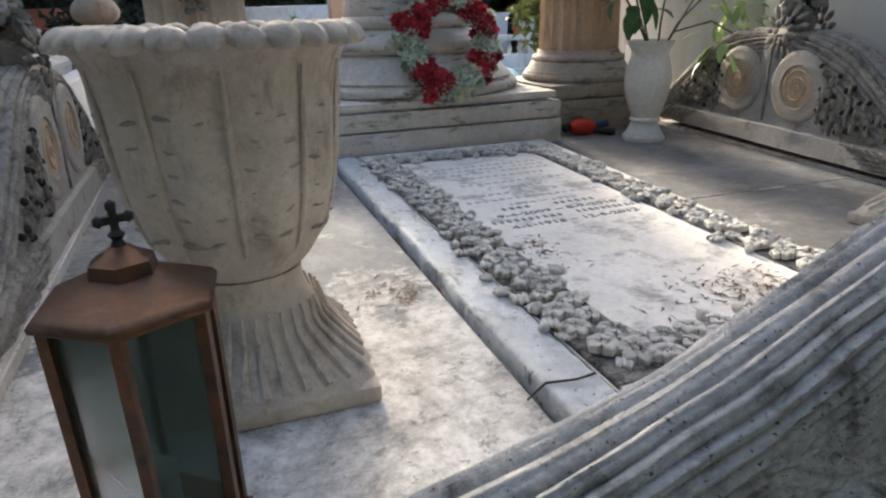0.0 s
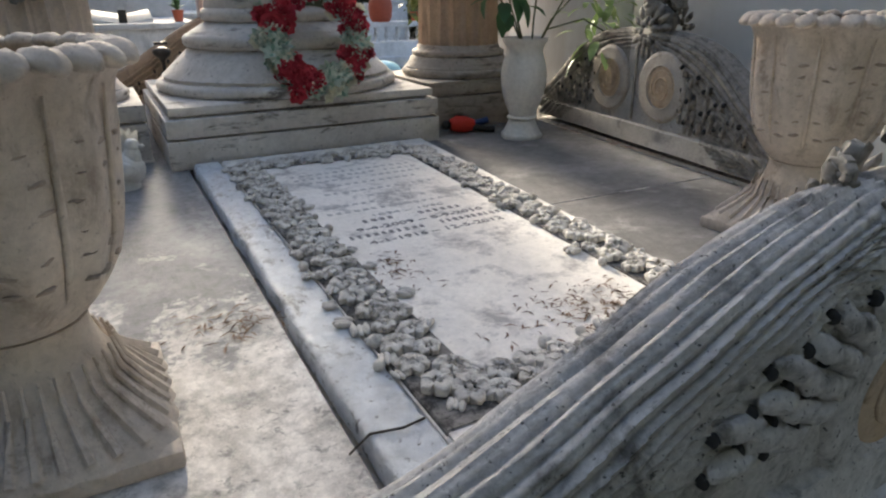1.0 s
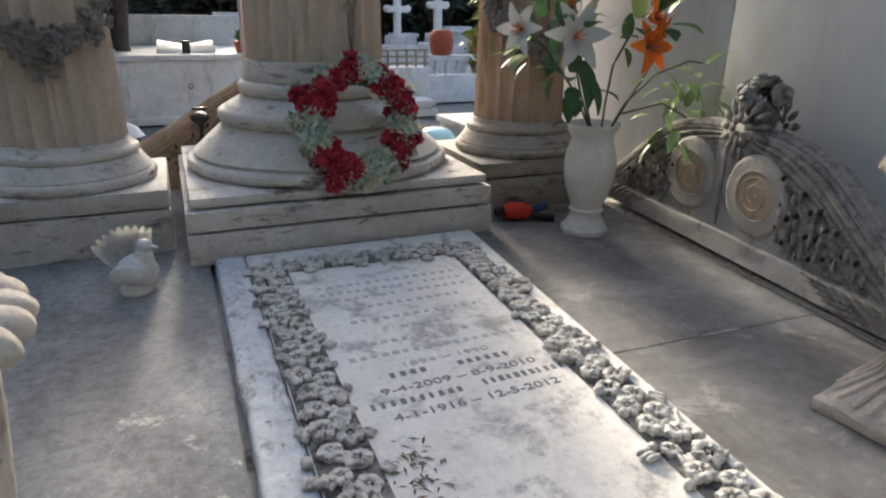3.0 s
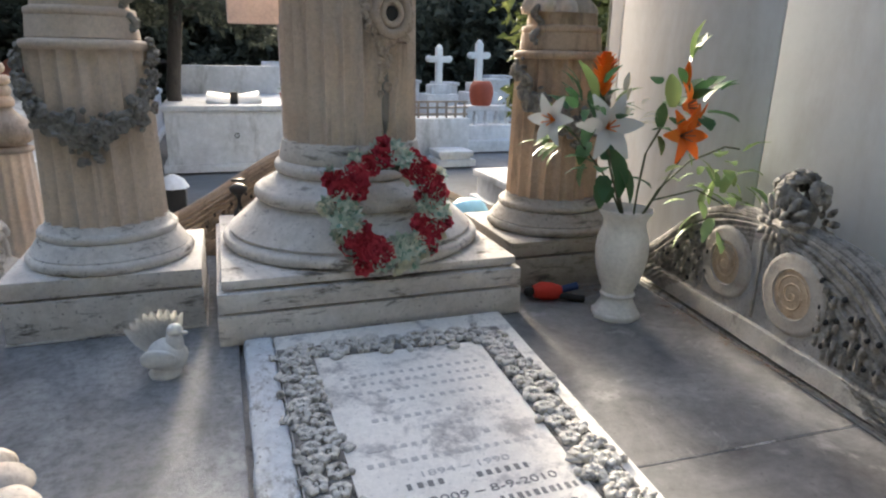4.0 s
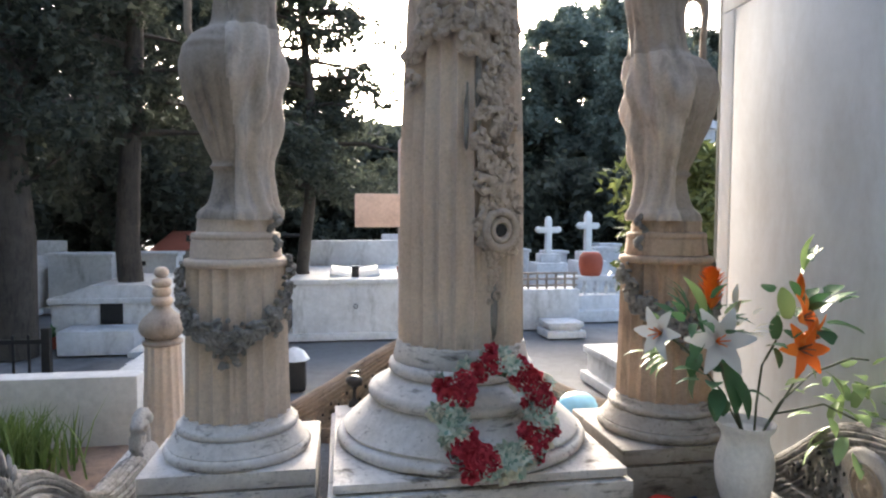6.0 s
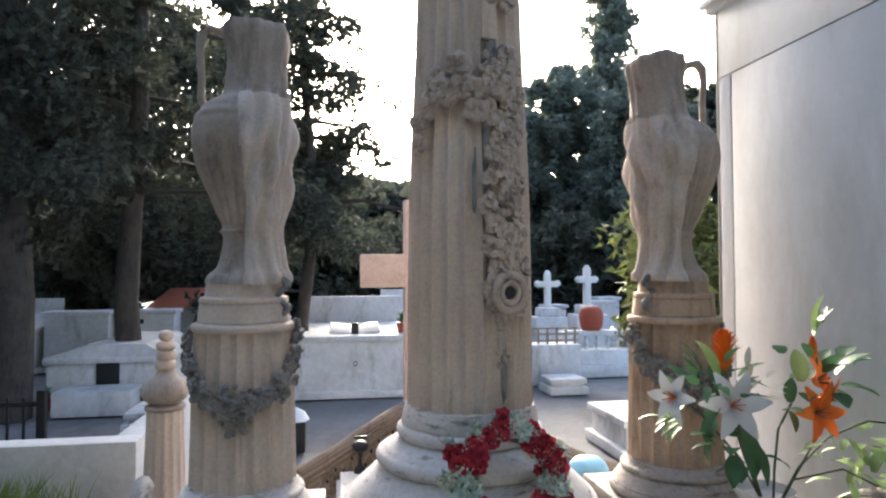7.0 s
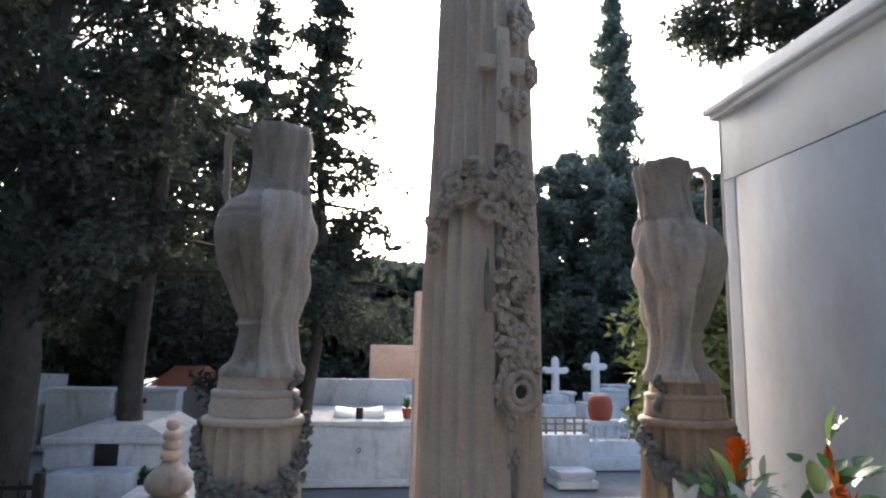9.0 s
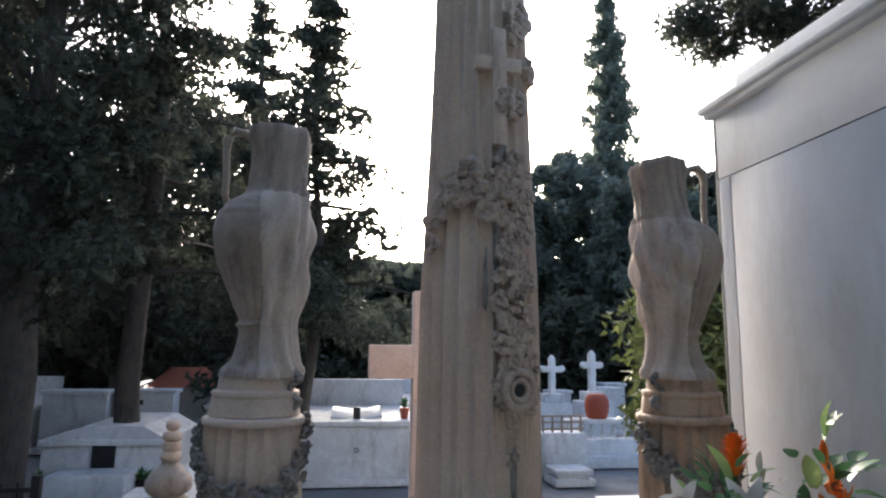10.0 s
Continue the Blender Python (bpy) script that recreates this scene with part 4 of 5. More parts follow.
# ---- copper lantern ----
def lantern(x, y, z, rz):
    t = thing("grave_lantern", (x, y, z), "hexagonal copper lantern with clouded glass panes and a small cross", "lantern", rz=rz)
    H, R0, R1 = 0.318, 0.084, 0.086
    hexa = [(math.cos(math.pi / 3 * k), math.sin(math.pi / 3 * k)) for k in range(6)]
    part("base", lathe([(0.096, 0), (0.100, 0.006), (0.100, 0.016), (0.088, 0.022)], 6), M_COPPER, t)
    for k in range(6):
        (c, s), (c2, s2) = hexa[k], hexa[(k + 1) % 6]
        part("post", tube([(R0 * c, R0 * s, 0.02), (R1 * c, R1 * s, H)], 0.0085, 4), M_COPPER, t)
        bm = bmesh.new()
        q = 0.97
        bm.faces.new([bm.verts.new(v) for v in ((R0 * q * c, R0 * q * s, 0.024), (R0 * q * c2, R0 * q * s2, 0.024), (R1 * q * c2, R1 * q * s2, H - 0.004), (R1 * q * c, R1 * q * s, H - 0.004))])
        bmesh.ops.solidify(bm, geom=bm.faces[:], thickness=0.002)
        part("pane", bm, M_GLASS, t)
        part("rail", tube([(R1 * c, R1 * s, H), (R1 * c2, R1 * s2, H)], 0.006, 4), M_COPPER, t)
    prof = [(0.088, H + 0.002), (0.100, H - 0.002), (0.101, H + 0.003)]
    for k in range(7):
        r = 0.096 - 0.0082 * k
        prof += [(r, H + 0.008 + 0.0032 * k), (r - 0.0052, H + 0.0105 + 0.0032 * k)]
    prof += [(0.036, H + 0.031), (0.034, H + 0.044), (0.018, H + 0.052), (0.010, H + 0.058)]
    roof = part("roof", lathe(prof, 6), M_COPPER, t, "stepped brown copper roof")
    bm = lathe([(0.009, H + 0.056), (0.005, H + 0.064), (0.009, H + 0.069), (0.004, H + 0.074)], 12)
    box(bm, -0.004, 0.004, -0.003, 0.003, H + 0.072, H + 0.096, 0.001)
    box(bm, -0.015, 0.015, -0.003, 0.003, H + 0.080, H + 0.088, 0.001)
    for dx, dz in ((-0.015, 0.084), (0.015, 0.084), (0, 0.097)):
        blob(bm, (dx, 0, H + dz), (0.0065, 0.005, 0.0065), 1, 1, 0.05)
    part("cross", bm, M_DARK, roof, "dark small cross")
    part("candle", lathe([(0.020, 0.02), (0.021, 0.10), (0.006, 0.103)], 16), M_WHITE, t)
    return t


lamp = lantern(-0.099, 0.634, 0.001, 26)
lamp.matrix_basis = pose(-0.099, 0.634, 0.001, 0, 0, 26) @ Matrix.Diagonal((0.9, 0.9, 0.985, 1))


# ---- dove, vase, wreath, toy ----
dove = thing("dove_figurine", (0.200, 2.385, 0), "small white porcelain dove with a fanned tail", "figurine")
dove.matrix_basis = pose(0.200, 2.385, 0, 0, 0, -12) @ Matrix.Scale(1.04, 4)
part("breast", blob(bmesh.new(), (0.012, 0, 0.062), (0.056, 0.045, 0.054), 1, 3, 0.08), M_WHITE, dove)
part("neck", blob(bmesh.new(), (0.036, -0.004, 0.100), (0.026, 0.025, 0.046), 2, 3, 0.06), M_WHITE, dove)
head = part("head", blob(bmesh.new(), (0.040, -0.006, 0.142), (0.023, 0.020, 0.021), 3, 3, 0.05), M_WHITE, dove)
part("beak", blob(bmesh.new(), (0.066, -0.010, 0.137), (0.013, 0.006, 0.006), 3, 2, 0.05), M_WHITE, head)
part("base", lathe([(0.044, 0.0), (0.046, 0.010), (0.034, 0.028)], 24), M_WHITE, dove)
for side in (-1, 1):
    part("wing", blob(bmesh.new(), (-0.005, side * 0.040, 0.066), (0.050, 0.014, 0.030), 4 + side, 3, 0.2), M_WHITE, dove)
for k in range(9):
    bm = bmesh.new()
    petal(bm, pose(0.0, 0.014 + 0.002 * (k % 2), 0.055, -32, 0, 0) @ pose(0, 0, 0, 0, -66 - 10 * k, 0) @ pose(0, 0, 0, 90, 0, 0), 0.130, 0.044, 0.02, 0.35, 7)
    bmesh.ops.solidify(bm, geom=bm.faces[:], thickness=0.005)
    part("tail_feather", bm, M_WHITE, dove)

vase = thing("marble_vase", (1.826, 2.40, 0), "white marble cemetery vase with a waisted foot", "vase")
keys = [(0.0, 0.086), (0.022, 0.086), (0.042, 0.076), (0.068, 0.063), (0.092, 0.057), (0.115, 0.062), (0.16, 0.080), (0.22, 0.095), (0.275, 0.099), (0.325, 0.092), (0.365, 0.079), (0.392, 0.081), (0.415, 0.097), (0.43, 0.100)]
part("vase_body", lathe(smooth_profile(keys, 60) + [(0.097, 0.43), (0.082, 0.40), (0.0, 0.39)], 40, cap=False), M_WHITE, vase)
part("foot_ring", lathe(torus_profile(0.084, 0.102, 0.056, 0.067), 32), M_WHITE, vase)
part("foot_slab", lathe([(0.092, 0.0), (0.094, 0.004), (0.094, 0.022), (0.090, 0.026)], 8), M_WHITE, vase, "eight-sided white marble foot")

flowers = thing("artificial_bouquet", (1.824, 2.38, 0.40), "artificial bouquet of white and orange lilies with green leaves", "bouquet")


def stem(pts, r=0.004):
    fine = []
    for a, b in zip(pts, pts[1:]):
        for k in range(4):
            fine.append(tuple(a[i] + (b[i] - a[i]) * k / 4 for i in range(3)))
    fine.append(pts[-1])
    return part("stem", tube(fine, r, 6), M_STEM, flowers)


def lily(at, toward, size, material, name="lily"):
    m = Matrix.Translation(at) @ Vector(toward).to_track_quat("Z", "Y").to_matrix().to_4x4()
    size *= 0.88
    bm = bloom(6, size, size * 0.50, 38, 0.75, 1, None, m)
    head = part(name, bm, material, flowers)
    bm = bmesh.new()
    for k in range(5):
        a = k * 1.256
        tube([m @ Vector((0, 0, 0)), m @ Vector((0.02 * math.cos(a), 0.02 * math.sin(a), size * 0.55))], 0.0022, 5, bm)
    part("stamen", bm, M_ORANGE if material is M_LILY else M_DIRT, head)


def leaf(at, toward, length, width, material=M_LEAF, curl=0.35):
    d = Vector(toward).normalized()
    m = Matrix.Translation(at) @ d.to_track_quat("X", "Z").to_matrix().to_4x4()
    part("leaf", petal(bmesh.new(), m, length, width, curl, 0.25, 6), material, flowers)


def spray(at, toward, n, length, width, material, spread=0.09, seed=1):
    rg = random.Random(seed)
    d = Vector(toward).normalized()
    for k in range(n):
        w = Vector((rg.gauss(0, 1), rg.gauss(0, 1), rg.gauss(0, 0.8)))
        m = Matrix.Translation(Vector(at) + w * spread * 0.5) @ (d * 0.6 + w).to_track_quat("X", "Z").to_matrix().to_4x4()
        part("leaf", petal(bmesh.new(), m, length * rg.uniform(0.6, 1.1), width, 0.4, 0.2, 3), material, flowers)


# places relative to the vase mouth
lily((-0.165, -0.05, 0.335), (-0.15, -1, 0.25), 0.135, M_LILY)
lily((-0.335, 0.0, 0.36), (-0.9, -0.4, 0.1), 0.105, M_LILY)
lily((0.135, -0.06, 0.305), (0.1, -1, 0.1), 0.115, M_ORANGE)
lily((0.175, -0.04, 0.355), (0.4, -0.7, -0.3), 0.10, M_ORANGE)
lily((0.165, -0.02, 0.40), (0.6, -0.8, 0.3), 0.11, M_ORANGE)
bm = bmesh.new()
for k in range(60):
    a, z = k * 2.4, 0.11 * k / 60
    r = 0.062 * math.sin(math.pi * min(1, 0.25 + 0.72 * k / 60))
    petal(bm, Matrix.Translation((-0.155, 0, 0.435 + 1.25 * z)) @ pose(0, 0, 0, 0, -35, math.degrees(a)), r + 0.012, 0.024, 0.1, 0.3, 3)
part("orange_spike", bm, M_ORANGE, flowers)
petal_bud = bmesh.new()
for k in range(5):
    petal(petal_bud, Matrix.Translation((0.185, 0, 0.47)) @ pose(0, 0, 0, 0, -72, k * 72), 0.085, 0.03, 0.02, 0.2, 4)
part("bud", petal_bud, M_ORANGE, flowers)
stem([(0.0, 0, -0.06), (-0.06, 0, 0.12), (-0.12, -0.02, 0.24), (-0.155, -0.02, 0.33)])
stem([(0.0, 0, -0.06), (-0.07, 0.02, 0.14), (-0.13, 0.01, 0.30), (-0.155, 0.0, 0.46)])
stem([(0.01, 0, -0.06), (-0.10, 0.02, 0.15), (-0.24, 0.01, 0.30), (-0.325, 0.0, 0.36)])
stem([(0.02, 0, -0.06), (0.02, -0.01, 0.10), (0.03, -0.02, 0.24), (0.075, -0.03, 0.33)])
stem([(0.02, 0, -0.06), (0.12, 0, 0.10), (0.24, 0, 0.20), (0.40, 0.0, 0.25), (0.47, 0.0, 0.24)])
stem([(0.02, 0, -0.06), (0.14, 0, 0.12), (0.22, 0, 0.24), (0.225, -0.02, 0.34), (0.20, 0, 0.48)])
stem([(0.02, 0, -0.06), (0.10, 0, 0.06), (0.26, -0.04, 0.10), (0.38, -0.06, 0.04)])
for at, d, l, w, mt in (((-0.12, -0.04, 0.26), (0.05, -0.3, -1), 0.17, 0.075, M_LEAF), ((-0.10, -0.03, 0.22), (0.25, -0.4, -1), 0.16, 0.08, M_LEAF), ((-0.20, -0.03, 0.36), (-0.6, -0.5, -0.7), 0.12, 0.05, M_LEAF),
                        ((-0.14, 0.0, 0.34), (0.9, -0.3, 0.1), 0.13, 0.05, M_LEAF), ((0.08, -0.02, 0.33), (-0.1, -0.2, 1), 0.09, 0.045, M_LEAF), ((0.075, -0.02, 0.30), (0.1, -0.3, -1), 0.07, 0.04, M_LEAF),
                        ((0.12, -0.02, 0.40), (-0.4, -0.3, 1), 0.13, 0.06, M_LIME), ((0.26, -0.02, 0.42), (0.6, -0.3, 0.5), 0.13, 0.085, M_LEAF), ((0.28, -0.02, 0.38), (0.7, -0.3, -0.2), 0.12, 0.09, M_LEAF),
                        ((0.19, 0, 0.55), (0.5, -0.2, 0.8), 0.12, 0.06, M_LIME), ((0.20, 0, 0.57), (0.1, -0.2, 1), 0.13, 0.05, M_LIME), ((-0.18, 0, 0.42), (-0.6, -0.2, 0.8), 0.17, 0.05, M_LIME),
                        ((-0.10, 0, 0.42), (0.7, -0.2, 0.4), 0.10, 0.05, M_LIME), ((-0.30, 0, 0.34), (-0.8, -0.2, -0.6), 0.11, 0.05, M_LIME), ((0.16, -0.02, 0.48), (-0.5, -0.3, 0.5), 0.09, 0.035, M_LEAF)):
    leaf(at, d, l, w, mt)
spray((0.42, -0.02, 0.20), (0.6, -0.3, 0.0), 16, 0.10, 0.045, M_LIME, 0.12, 2)
spray((0.38, -0.06, 0.05), (0.2, -0.3, -0.8), 16, 0.12, 0.045, M_LIME, 0.11, 3)
spray((0.30, -0.03, 0.13), (0.6, -0.3, 0.2), 10, 0.09, 0.03, M_LIME, 0.10, 6)
spray((-0.22, 0.0, 0.44), (-0.3, -0.2, 0.5), 10, 0.10, 0.03, M_LEAF, 0.09, 4)
spray((-0.05, 0.0, 0.36), (0.6, -0.2, 0.3), 14, 0.07, 0.025, M_CREAM, 0.08, 5)
spray((0.16, 0.0, 0.42), (0.0, -0.2, 0.6), 8, 0.085, 0.06, M_LEAF, 0.12, 8)
spray((-0.17, 0.02, 0.34), (-0.2, -0.3, 0.2), 16, 0.10, 0.06, M_LEAF, 0.16, 9)
spray((-0.28, 0.0, 0.30), (-0.5, -0.3, -0.2), 9, 0.10, 0.03, M_LIME, 0.10, 10)
spray((-0.13, -0.02, 0.18), (0.0, -0.4, -0.6), 8, 0.13, 0.06, M_LEAF, 0.08, 11)
spray((0.24, 0.0, 0.42), (0.6, -0.2, 0.2), 6, 0.10, 0.075, M_LEAF, 0.10, 12)

wreath = thing("wreath", (0.962, 2.595, 0.435), "red and cream artificial flower wreath leaning on the column base", "wreath")
wreath.matrix_basis = pose(0.962, 2.60, 0.438, 70, 0, -4)
rw = random.Random(21)
part("ring", tube([(0.165 * math.cos(2 * math.pi * k / 24), 0.165 * math.sin(2 * math.pi * k / 24), 0) for k in range(25)], 0.030, 8), M_STEM, wreath)
red = [bloom(7, 0.043, 0.040, 22, 0.25, 3).copy() for _ in range(2)]
red_me = [part("red_flower", r, M_RED, wreath) for r in red]
sage_me = [part("sage_leaves", bloom(7, 0.042, 0.022, 30, 0.4, 2).copy(), M_SAGE, wreath) for _ in range(2)]
cream_me = part("cream_flower", bloom(5, 0.034, 0.030, 25, 0.3, 2), M_CREAM, wreath)
for ob in red_me + sage_me + [cream_me]:
    ob.matrix_basis = pose(0.165, 0, 0.03)
RED_AT = (105, 95, 140, 158, 55, 35, 20, -25, -42, 238, 222, 254)
for k in range(230):
    a = rw.uniform(0, 360)
    near = min(abs((a - c + 180) % 360 - 180) for c in RED_AT)
    rr = 0.172 + max(-0.045, min(0.05, rw.gauss(0, 0.028)))
    pitch = rw.uniform(-50, 50)
    m = pose(0, 0, 0, 0, 0, a) @ Matrix.Translation((rr, 0, 0.030 + rw.uniform(-0.008, 0.016) - abs(rr - 0.165) * 0.5)) @ pose(0, 0, 0, rw.uniform(-30, 30), (rr - 0.165) * 700, rw.uniform(0, 360)) @ Matrix.Scale(rw.uniform(0.8, 1.15), 4)
    if near < 9 and k % 4:
        same("red_flower", red_me[k % 2].data, wreath, m)
    elif k % 3 == 0:
        same("cream_flower", cream_me.data, wreath, m)
    else:
        same("sage_leaves", sage_me[k % 2].data, wreath, m)

bm = bmesh.new()
tube([(-0.10, 0, 0.05), (-0.06, 0, 0.055), (0.0, 0, 0.05), (0.05, 0, 0.045)], lambda u: 0.034 + 0.018 * math.sin(math.pi * u), 12, bm)
n0 = len(bm.faces)
blob(bm, (-0.125, 0.0, 0.05), (0.032, 0.030, 0.030), 2, 2, 0.1)
tube([(0.04, -0.02, 0.035), (0.12, -0.04, 0.022), (0.17, -0.05, 0.02)], 0.020, 8, bm)
n1 = len(bm.faces)
tube([(0.04, 0.03, 0.04), (0.12, 0.05, 0.05), (0.16, 0.05, 0.06)], 0.022, 8, bm)
bm.faces.ensure_lookup_table()
for i, f in enumerate(bm.faces):
    f.material_index = 0 if i < n0 else (1 if i < n1 else 2)
toy = part("toy", bm, [M_REDC, M_DARK, M_NAVY])
toy.matrix_basis = pose(1.66, 2.615, 0.0, 0, 0, -12) @ Matrix.Scale(0.76, 4)
tagged(toy, "fallen soft toy in red and navy cloth by the pedestal", "toy")

t = thing("iron_finial", (0.474, 3.46, 0.228), "small dark iron lamp stub on the pedestal corner", "lamp")
part("stand", lathe(smooth_profile([(0.0, 0.030), (0.02, 0.026), (0.04, 0.010), (0.09, 0.012), (0.11, 0.034), (0.135, 0.040), (0.15, 0.014)], 22), 16), M_DARK, t)
part("cross_bar", boxed(-0.030, 0.030, -0.005, 0.005, 0.16, 0.172, 0.002), M_DARK, t)
t = thing("plastic_bowl", (1.60, 3.42, 0.0), "light blue plastic bowl behind the pedestal", "bowl")
part("shell", lathe([(0.02, 0.26), (0.06, 0.25), (0.085, 0.23), (0.10, 0.20), (0.08, 0.0)], 24), M_BLUE, t)

# corner post with a turned finial
t = thing("corner_post", (-0.452, 3.65, 0), "turned weathered stone corner post with a finial", "post")
part("post_shaft", lathe(smooth_profile([(-0.1, 0.100), (0.1, 0.098), (0.25, 0.094), (0.42, 0.088), (0.52, 0.086)], 20), 120, fluted(14, 0.08)), M_COL, t)
part("post_cap", lathe(torus_profile(0.52, 0.545, 0.082, 0.094) + smooth_profile([(0.55, 0.064), (0.575, 0.098), (0.61, 0.108), (0.65, 0.090), (0.69, 0.048), (0.71, 0.036)], 22), 28), M_JUG, t)
part("post_finial", lathe(torus_profile(0.71, 0.755, 0.034, 0.050) + torus_profile(0.757, 0.80, 0.032, 0.044) + torus_profile(0.802, 0.845, 0.028, 0.046) + torus_profile(0.847, 0.90, 0.010, 0.034), 20), M_COL, t)
pts = []
for k in range(44):
    an, r = 0.5 + k * 0.29, 0.085 * (1 - k / 46) ** 0.8 + 0.012
    pts.append((-0.02, -0.30 + r * math.cos(an), 0.16 + r * 1.15 * math.sin(an)))
part("volute", tube(pts, lambda u: 0.030 - 0.016 * u, 9), M_SIDE, t, "weathered carved volute")
part("volute_foot", blob(bmesh.new(), (-0.02, -0.27, 0.05), (0.055, 0.12, 0.07), 5, 3, 0.3), M_SIDE, t)

# twig and dry leaves on the slabs
t = thing("twig", (0, 0, 0), "thin dry bent twig lying on the marble", "twig")
part("wood", tube([(0.515, 0.745, 0.026), (0.475, 0.735, 0.030), (0.43, 0.752, 0.024), (0.395, 0.745, 0.006)], 0.002, 6), M_BARK, t)
def litter(n, cx, cy, sx, sy, z, size, seed):
    rg = random.Random(seed)
    V, F = [], []
    for k in range(n):
        x, y, a, l = cx + rg.gauss(0, sx), cy + rg.gauss(0, sy), rg.uniform(0, 6.28), size * rg.uniform(0.5, 1.4)
        dx, dy, w = math.cos(a) * l, math.sin(a) * l, rg.uniform(0.0012, 0.003)
        i = len(V)
        h = rg.uniform(0.001, 0.006)
        V += [(x - dx, y - dy, z + 0.001), (x + dy / l * w, y - dx / l * w, z + h), (x + dx, y + dy, z + 0.001), (x - dy / l * w, y + dx / l * w, z + h)]
        F += [(i, i + 1, i + 2, i + 3)]
    return part("dry_needles", (V, [], F), M_DIRT, None, smooth=False)


for args in ((240, 1.00, 0.90, 0.10, 0.06, 0.025, 0.013, 1), (80, 0.33, 1.22, 0.06, 0.04, 0.001, 0.018, 2), (70, 0.70, 1.28, 0.03, 0.06, 0.025, 0.012, 3), (160, 2.06, 1.95, 0.02, 0.35, 0.015, 0.02, 4), (90, 1.75, 2.66, 0.10, 0.04, 0.001, 0.02, 5)):
    tagged(litter(*args), "scattered dry brown needles on the marble", "needles", kind="stuff")


# ---- marble mausoleum beside the plot ----
mau = thing("mausoleum", (2.36, 0, 0), "pale grey polished marble mausoleum wall with cornice", "mausoleum")
part("core", boxed(0.03, 4.0, -1.6, 3.44 - 0.0, GROUND, 2.62), M_WALL, mau)
part("corner_panel", boxed(0.0, 0.04, 3.345, 3.47, GROUND, 2.195, 0.002), M_WALL, mau)
for y0, y1 in ((2.338, 3.340), (1.20, 2.333), (0.05, 1.195), (-1.6, 0.045)):
    part("wall_panel", boxed(0.003, 0.04, y0, y1, GROUND, 2.195, 0.002), M_WALL, mau)
part("frieze", boxed(0.0, 0.04, -1.6, 3.47, 2.20, 2.56, 0.003), M_WALL, mau)
part("end_panel", boxed(0.0, 4.0, 3.44, 3.47, GROUND, 2.56, 0.002), M_WALL, mau)
part("cornice", boxed(-0.035, 4.04, -1.6, 3.505, 2.56, 2.592, 0.008), M_WALL, mau)
part("cornice", boxed(-0.06, 4.06, -1.6, 3.53, 2.592, 2.63, 0.012), M_WALL, mau)
part("roof_slab", boxed(0.1, 3.9, -1.6, 3.40, 2.63, 2.80, 0.02), M_WALL, mau)

# ---- neighbouring plots ----
t = thing("marble_cross", (0.83, 3.95, GROUND), "pinkish marble cross with pale edges behind the column", "cross")
part("upright", boxed(-0.096, 0.096, -0.05, 0.05, 0.0, 2.18, 0.008), M_PINK, t)
part("arm", boxed(-0.34, 0.34, -0.047, 0.047, 1.69, 1.875, 0.008), M_PINK, t)

t = thing("planter_wall", (0, 0, 0), "low white plastered wall of the next plot", "low wall", kind="structure")
part("wall_face", boxed(-4.5, -0.74, 4.2, 4.36, GROUND, 0.235, 0.012), M_PLASTER, t)
part("wall_side", boxed(-0.90, -0.742, 4.362, 7.0, GROUND, 0.232, 0.012), M_PLASTER, t)
part("wall_front", boxed(-4.5, -0.66, 2.9, 3.02, GROUND, -0.12, 0.012), M_PLASTER, t)
part("soil", boxed(-4.5, -0.64, 3.02, 4.2, GROUND, -0.16, 0.01), M_DIRT, t)


def blades(n, cx, cy, sx, sy, z, h, seed):
    rg = random.Random(seed)
    V, F = [], []
    for k in range(n):
        x, y = cx + rg.gauss(0, sx), cy + rg.gauss(0, sy)
        a, hh, w = rg.uniform(0, 6.28), h * rg.uniform(0.5, 1.2), rg.uniform(0.004, 0.009)
        bx, by = rg.gauss(0, 0.25) * hh, rg.gauss(0, 0.25) * hh
        c, s = math.cos(a) * w, math.sin(a) * w
        i = len(V)
        V += [(x - c, y - s, z), (x + c, y + s, z), (x + bx * 0.4 + c * 0.8, y + by * 0.4 + s * 0.8, z + hh * 0.6), (x + bx * 0.4 - c * 0.8, y + by * 0.4 - s * 0.8, z + hh * 0.6), (x + bx, y + by, z + hh)]
        F += [(i, i + 1, i + 2, i + 3), (i + 3, i + 2, i + 4)]
    return V, [], F


tagged(part("grass", blades(900, -1.35, 3.85, 0.16, 0.08, -0.17, 0.30, 4), M_GRASS), "tuft of long green grass in the planter", "grass", kind="stuff")


